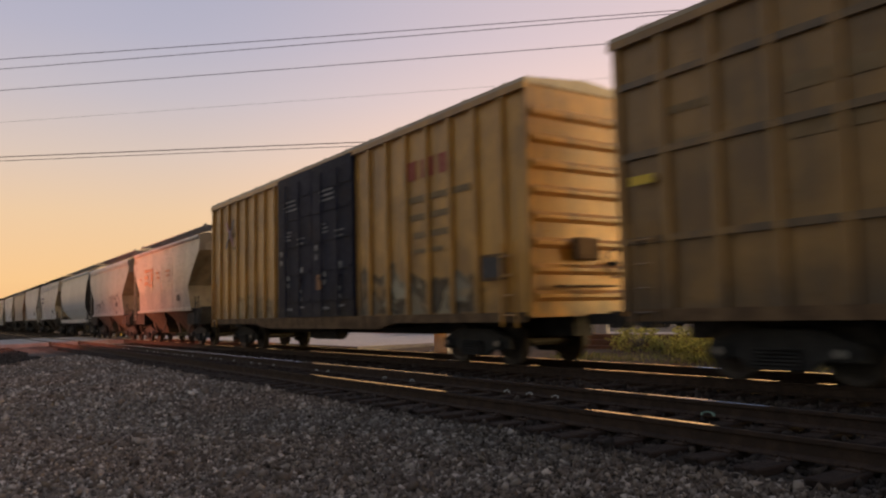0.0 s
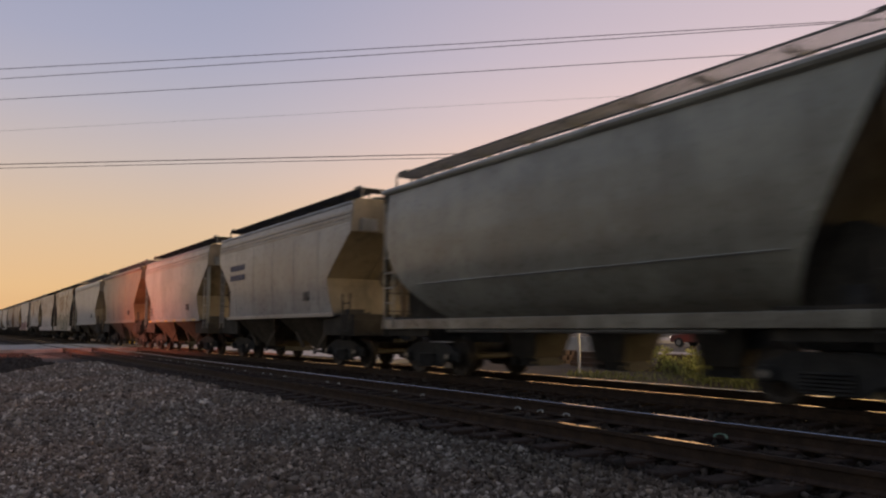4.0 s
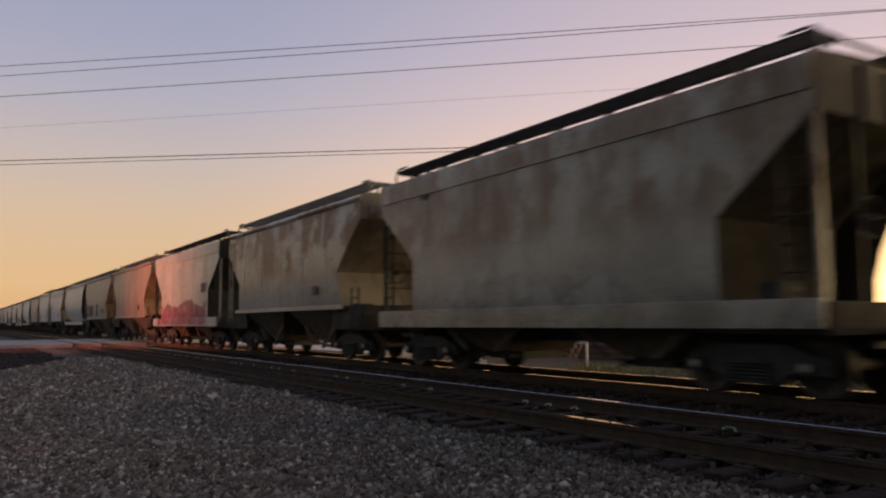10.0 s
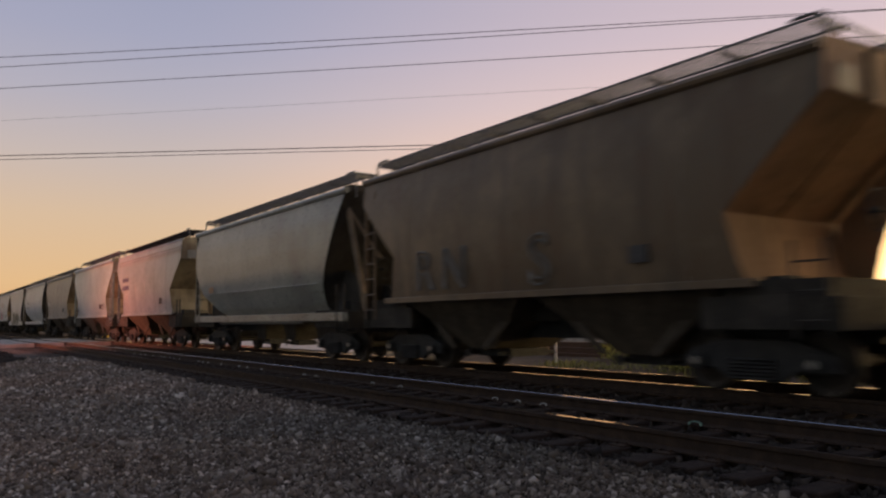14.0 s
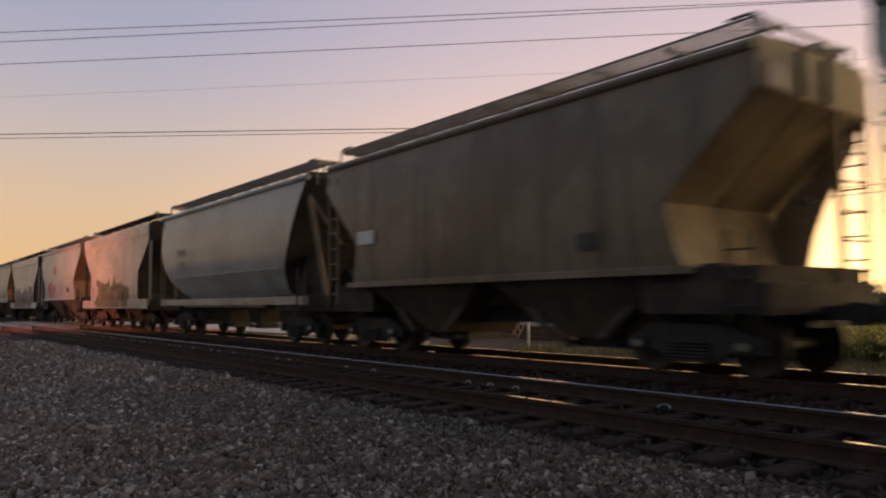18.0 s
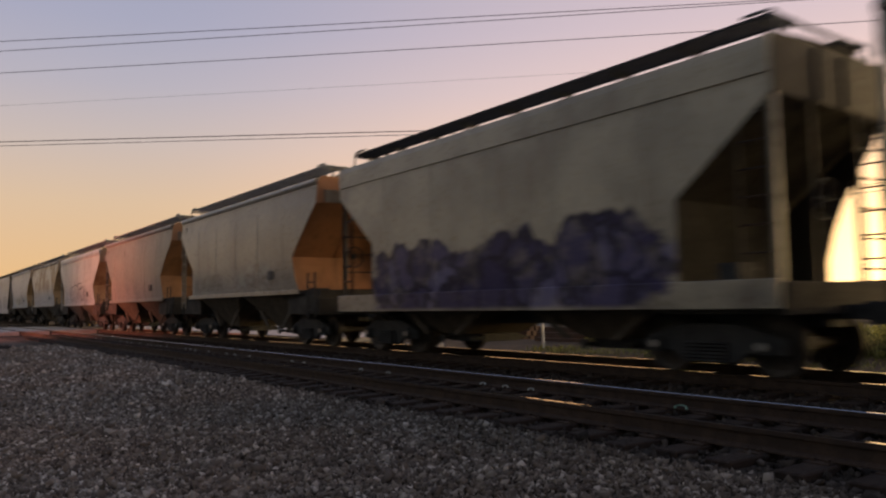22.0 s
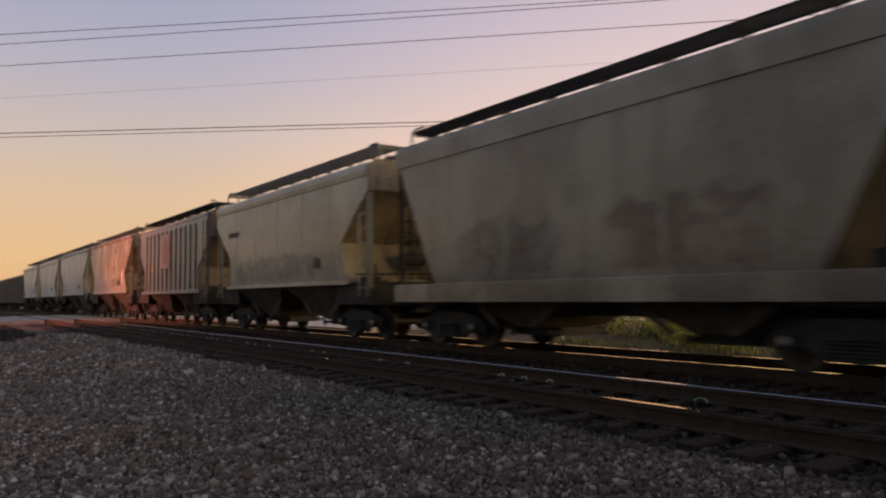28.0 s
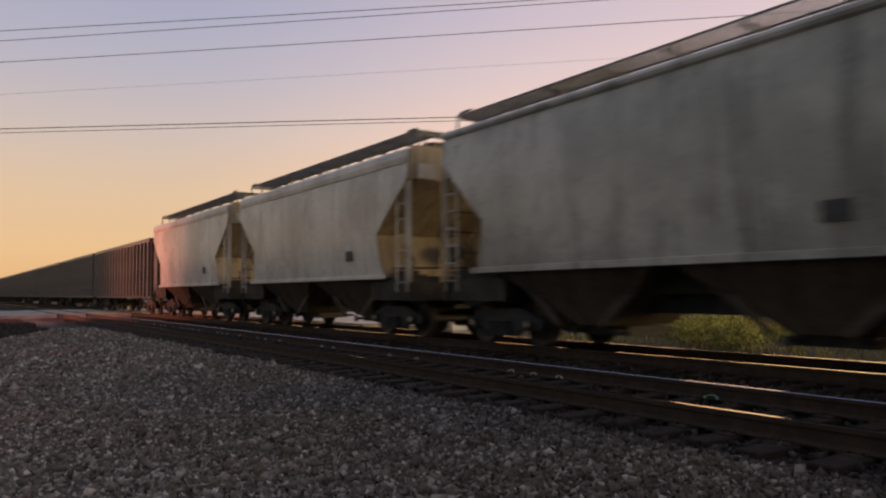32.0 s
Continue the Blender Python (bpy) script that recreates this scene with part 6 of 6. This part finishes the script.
for nm, dims, mat in (("base", (-0.5, 0.5, -0.4, 0.4, 0, 0.14), CONC), ("housing", (-0.38, 0.38, -0.3, 0.3, 0.14, 0.78), WHITE), ("lid", (-0.42, 0.42, -0.34, 0.34, 0.78, 0.84), WHITE), ("door_panel", (-0.32, 0.32, -0.315, -0.30, 0.2, 0.72), WHITE)):
    bm = bmesh.new()
    box(bm, *dims)
    part(nm, bm, mat, cab, bevel=0.01)

# stacked old ties
stack = 0
for sx, sy in ((-14.2, 17.6), (-17.6, 17.4), (-21.2, 17.9)):
    for layer in range(3):
        for k in range(4 - layer):
            bm = bmesh.new()
            box(bm, -1.3, 1.3, -0.115, 0.115, 0, 0.17)
            t = new("timber_beam", done(bm, "timber_beam", bevel=0.015))
            t.data.materials.append(WOOD)
            t.matrix_basis = pose(sx + 0.04 * ((k * 7 + layer * 3) % 3), sy + k * 0.236 + layer * 0.118, -0.24 + layer * 0.172, 0, 0, ((k * 5 + layer) % 4) - 1.5)
            tagged(t, "old brown timber tie lying in a low stack", "timber", "stacked old ties")

# low pale wall of a yard behind the verge
yard = thing("yard_wall", "low pale concrete wall beyond the verge", "wall", at=(-33, 24, -0.3))
for k in range(8):
    bm = bmesh.new()
    box(bm, -10 + k * 2.5, -7.53 + k * 2.5, -0.12, 0.12, 0, 0.95)
    part("panel", bm, CONC, yard, bevel=0.02)


def far_woods():
    """Distant tree line, many leaf clumps with an uneven top."""
    n = 26000
    az = RNG.uniform(radians(-115), radians(75), n)
    r = RNG.uniform(230, 330, n)
    top = 3.4 + 1.0 * np.sin(az * 37) + 0.8 * np.sin(az * 91 + 1) + 0.7 * np.sin(az * 210 + 2)
    z = RNG.uniform(0, 1, n) ** 0.8 * top + RNG.normal(0, 0.3, n)
    c = np.stack([np.sin(az) * r, np.cos(az) * r, z], 1)
    tri = np.array([(-1, 0, -0.5), (1, 0, -0.4), (0.1, 0.3, 0.9), (0.2, -0.9, 0.1)]) * 0.6
    v = np.einsum("nij,kj->nki", turns(n), tri) * RNG.uniform(0.6, 1.5, (n, 1, 1)) + c[:, None, :]
    tagged(soup("far_woods", v, np.array([(0, 1, 2), (0, 2, 3), (1, 2, 3), (0, 1, 3)]), WOODS), "dark distant tree line on the horizon", "trees", kind="stuff")


far_woods()


# ---------------------------------------------------------------- crossing signal with its red lamps
def crossing_signal(x, y):
    s = thing("crossing_signal", "crossing signal mast with lit red flashing lamps", "crossing signal", at=(x, y, -0.25))
    bm = bmesh.new()
    rod(bm, (0, 0, 0), (0, 0, 4.0), 0.065, 12)
    part("mast", bm, GRATE, s)
    bm = bmesh.new()
    box(bm, -0.3, 0.3, -0.3, 0.3, 0, 0.2)
    part("base", bm, CONC, s)
    for a in (45, -45):
        bm = bmesh.new()
        box(bm, -0.6, 0.6, -0.012, 0.012, -0.11, 0.11)
        part("crossbuck_board", bm, WHITE, s).matrix_basis = pose(0, -0.09 - 0.0003 * a, 3.6, 0, a, 0)
    bm = bmesh.new()
    box(bm, -0.75, 0.75, -0.04, 0.04, 2.55, 2.65)
    part("arm", bm, GRATE, s)
    for dx in (-0.6, 0.6):
        bm = bmesh.new()
        rod(bm, (dx, 0.02, 2.6), (dx, 0.05, 2.6), 0.30, 20)
        hd = part("backing_disc", bm, CABLE, s)
        bm = bmesh.new()
        rod(bm, (dx, 0.055, 2.6), (dx, 0.09, 2.6), 0.15, 20)
        part("lens", bm, plain("lit_red_lens", (1.0, 0.03, 0.015), 0.3, 14.0), hd, "glowing red lens")
    for dx in (-0.6, 0.6):
        l = new("crossing_lamp", bpy.data.lights.new("crossing_lamp", "SPOT"))
        l.data.energy, l.data.color, l.data.spot_size, l.data.spot_blend, l.data.shadow_soft_size = 8200, (1.0, 0.27, 0.16), radians(80), 1.0, 0.15
        l.matrix_basis = look((x + dx, y + 0.12, 2.35), (x + dx, y + 6, 3.3))


crossing_signal(-42.5, -6.0)
gate = thing("yellow_barrier", "low yellow barrier beside the road beyond the tracks", "barrier", at=(-68.2, 13.4, -0.3))
for dx in (-0.9, 0.9):
    bm = bmesh.new()
    rod(bm, (dx, 0, 0), (dx, 0, 0.9), 0.06, 10)
    part("leg", bm, YELLOW, gate)
bm = bmesh.new()
box(bm, -1.3, 1.3, -0.05, 0.05, 0.62, 0.86)
part("rail", bm, YELLOW, gate)


# ---------------------------------------------------------------- vehicles waiting beyond the tracks
GLASS = plain("dark_glass", (0.02, 0.022, 0.025), 0.08)
BODIES = {
    "pickup_truck": [(-2.7, 0.45), (2.6, 0.45), (2.7, 0.8), (2.55, 1.05), (1.5, 1.12), (0.9, 1.75), (-0.7, 1.8), (-0.85, 1.15), (-2.7, 1.12)],
    "car": [(-2.2, 0.35), (2.2, 0.35), (2.25, 0.65), (2.1, 0.88), (1.2, 0.98), (0.5, 1.42), (-1.0, 1.45), (-1.75, 1.05), (-2.2, 0.98)],
}
PANES = {
    "pickup_truck": [(1.35, 1.18), (0.85, 1.66), (-0.6, 1.7), (-0.65, 1.18)],
    "car": [(1.0, 1.02), (0.42, 1.36), (-0.92, 1.38), (-1.5, 1.04)],
}


def vehicle(kind, label, colour, x, y, turn):
    c = thing(kind, label, kind.replace("_", " "), "vehicles waiting beyond the tracks")
    paint = car_paint("vehicle_paint", colour, x, 0.0, 0.1, rough=0.4, gain=1.0)
    side = BODIES[kind]
    back, front = side[0][0], side[2][0]
    low = side[2][1]
    bm = bmesh.new()
    prism(bm, side, -0.9, 0.9)
    part("body", bm, paint, c, bevel=0.05)
    for s in (-1, 1):
        bm = bmesh.new()
        prism(bm, PANES[kind], s * 0.905 - 0.004, s * 0.905 + 0.004)
        part("window", bm, GLASS, c)
        for wx in (back * 0.65, front * 0.65):
            bm = bmesh.new()
            rod(bm, (wx, s * 0.73, 0.34), (wx, s * 0.94, 0.34), 0.34, 20)
            w = part("wheel", bm, IRON, c)
            bm = bmesh.new()
            rod(bm, (wx, s * 0.93, 0.34), (wx, s * 0.95, 0.34), 0.2, 14)
            part("rim", bm, CAP, w)
        bm = bmesh.new()
        box(bm, back - 0.03, back + 0.01, s * 0.76 - 0.1, s * 0.76 + 0.1, low - 0.02, low + 0.22)
        part("tail_light", bm, plain("lit_tail_light", (1.0, 0.10, 0.03), 0.3, 3.0), c)
        bm = bmesh.new()
        box(bm, front - 0.06, front + 0.02, s * 0.68 - 0.14, s * 0.68 + 0.14, low - 0.06, low + 0.10)
        part("headlight", bm, plain("lit_headlight", (1.0, 0.80, 0.66), 0.3, 3.0), c)
    c.matrix_basis = pose(x, y, -0.32, 0, 0, turn)
    return c


vehicle("pickup_truck", "white pickup truck standing with its lights on", (0.72, 0.62, 0.58), -24.6, 45.0, 186)
vehicle("car", "dark red car standing with its lights on", (0.22, 0.05, 0.04), -35.4, 45.2, 184)
vehicle("car", "pale tan car standing with its lights on", (0.42, 0.33, 0.24), -43.5, 45.2, 182)
vehicle("pickup_truck", "grey pickup truck standing with its lights on", (0.34, 0.31, 0.29), -55.5, 45.0, 180)

tank = thing("equipment_box", "white equipment box on short dark legs in the grass", "box", at=(-18.2, 25.0, -0.3))
bm = bmesh.new()
box(bm, -0.66, 0.66, -0.4, 0.4, 0.62, 1.5)
part("housing", bm, WHITE, tank, bevel=0.03)
bm = bmesh.new()
box(bm, -0.7, 0.7, -0.44, 0.44, 1.5, 1.56)
part("lid", bm, WHITE, tank, bevel=0.01)
for lx in (-0.58, 0.58):
    for ly in (-0.32, 0.32):
        bm = bmesh.new()
        box(bm, lx - 0.04, lx + 0.04, ly - 0.04, ly + 0.04, 0, 0.62)
        part("leg", bm, IRON, tank)
bm = bmesh.new()
box(bm, -300, 200, 25.4, 30.6, -0.4, -0.15)
back = new("back_road", done(bm, "back_road"))
back.data.materials.append(ASPHALT)
tagged(back, "pale asphalt road running beside the railway", "road", kind="structure")


# ---------------------------------------------------------------- what moves
def motions():
    for car, x0, wheels in TRAIN:
        walk(car, [(t, pose(at_time(x0, t), Y2, 0)) for t in range(0, 33, 4)])
        if not wheels:
            continue
        # the wheels turn while the car passes
        ts = [t / 30 for t in range(0, 961) if -30 < at_time(x0, t / 30) < 6]
        if not ts:
            continue
        ts = sorted({0.0, *ts, 32.0})
        lo, hi = at_time(x0, ts[1]), at_time(x0, ts[-2])
        for w in wheels:
            px, py, pz = w.location
            rows = []
            for t in ts:
                a = (min(max(at_time(x0, t), lo), hi) - lo) / WR
                rows.append((t, Matrix.Translation((px, py, pz)) @ Matrix.Rotation(a, 4, "Y")))
            walk(w, rows)


motions()
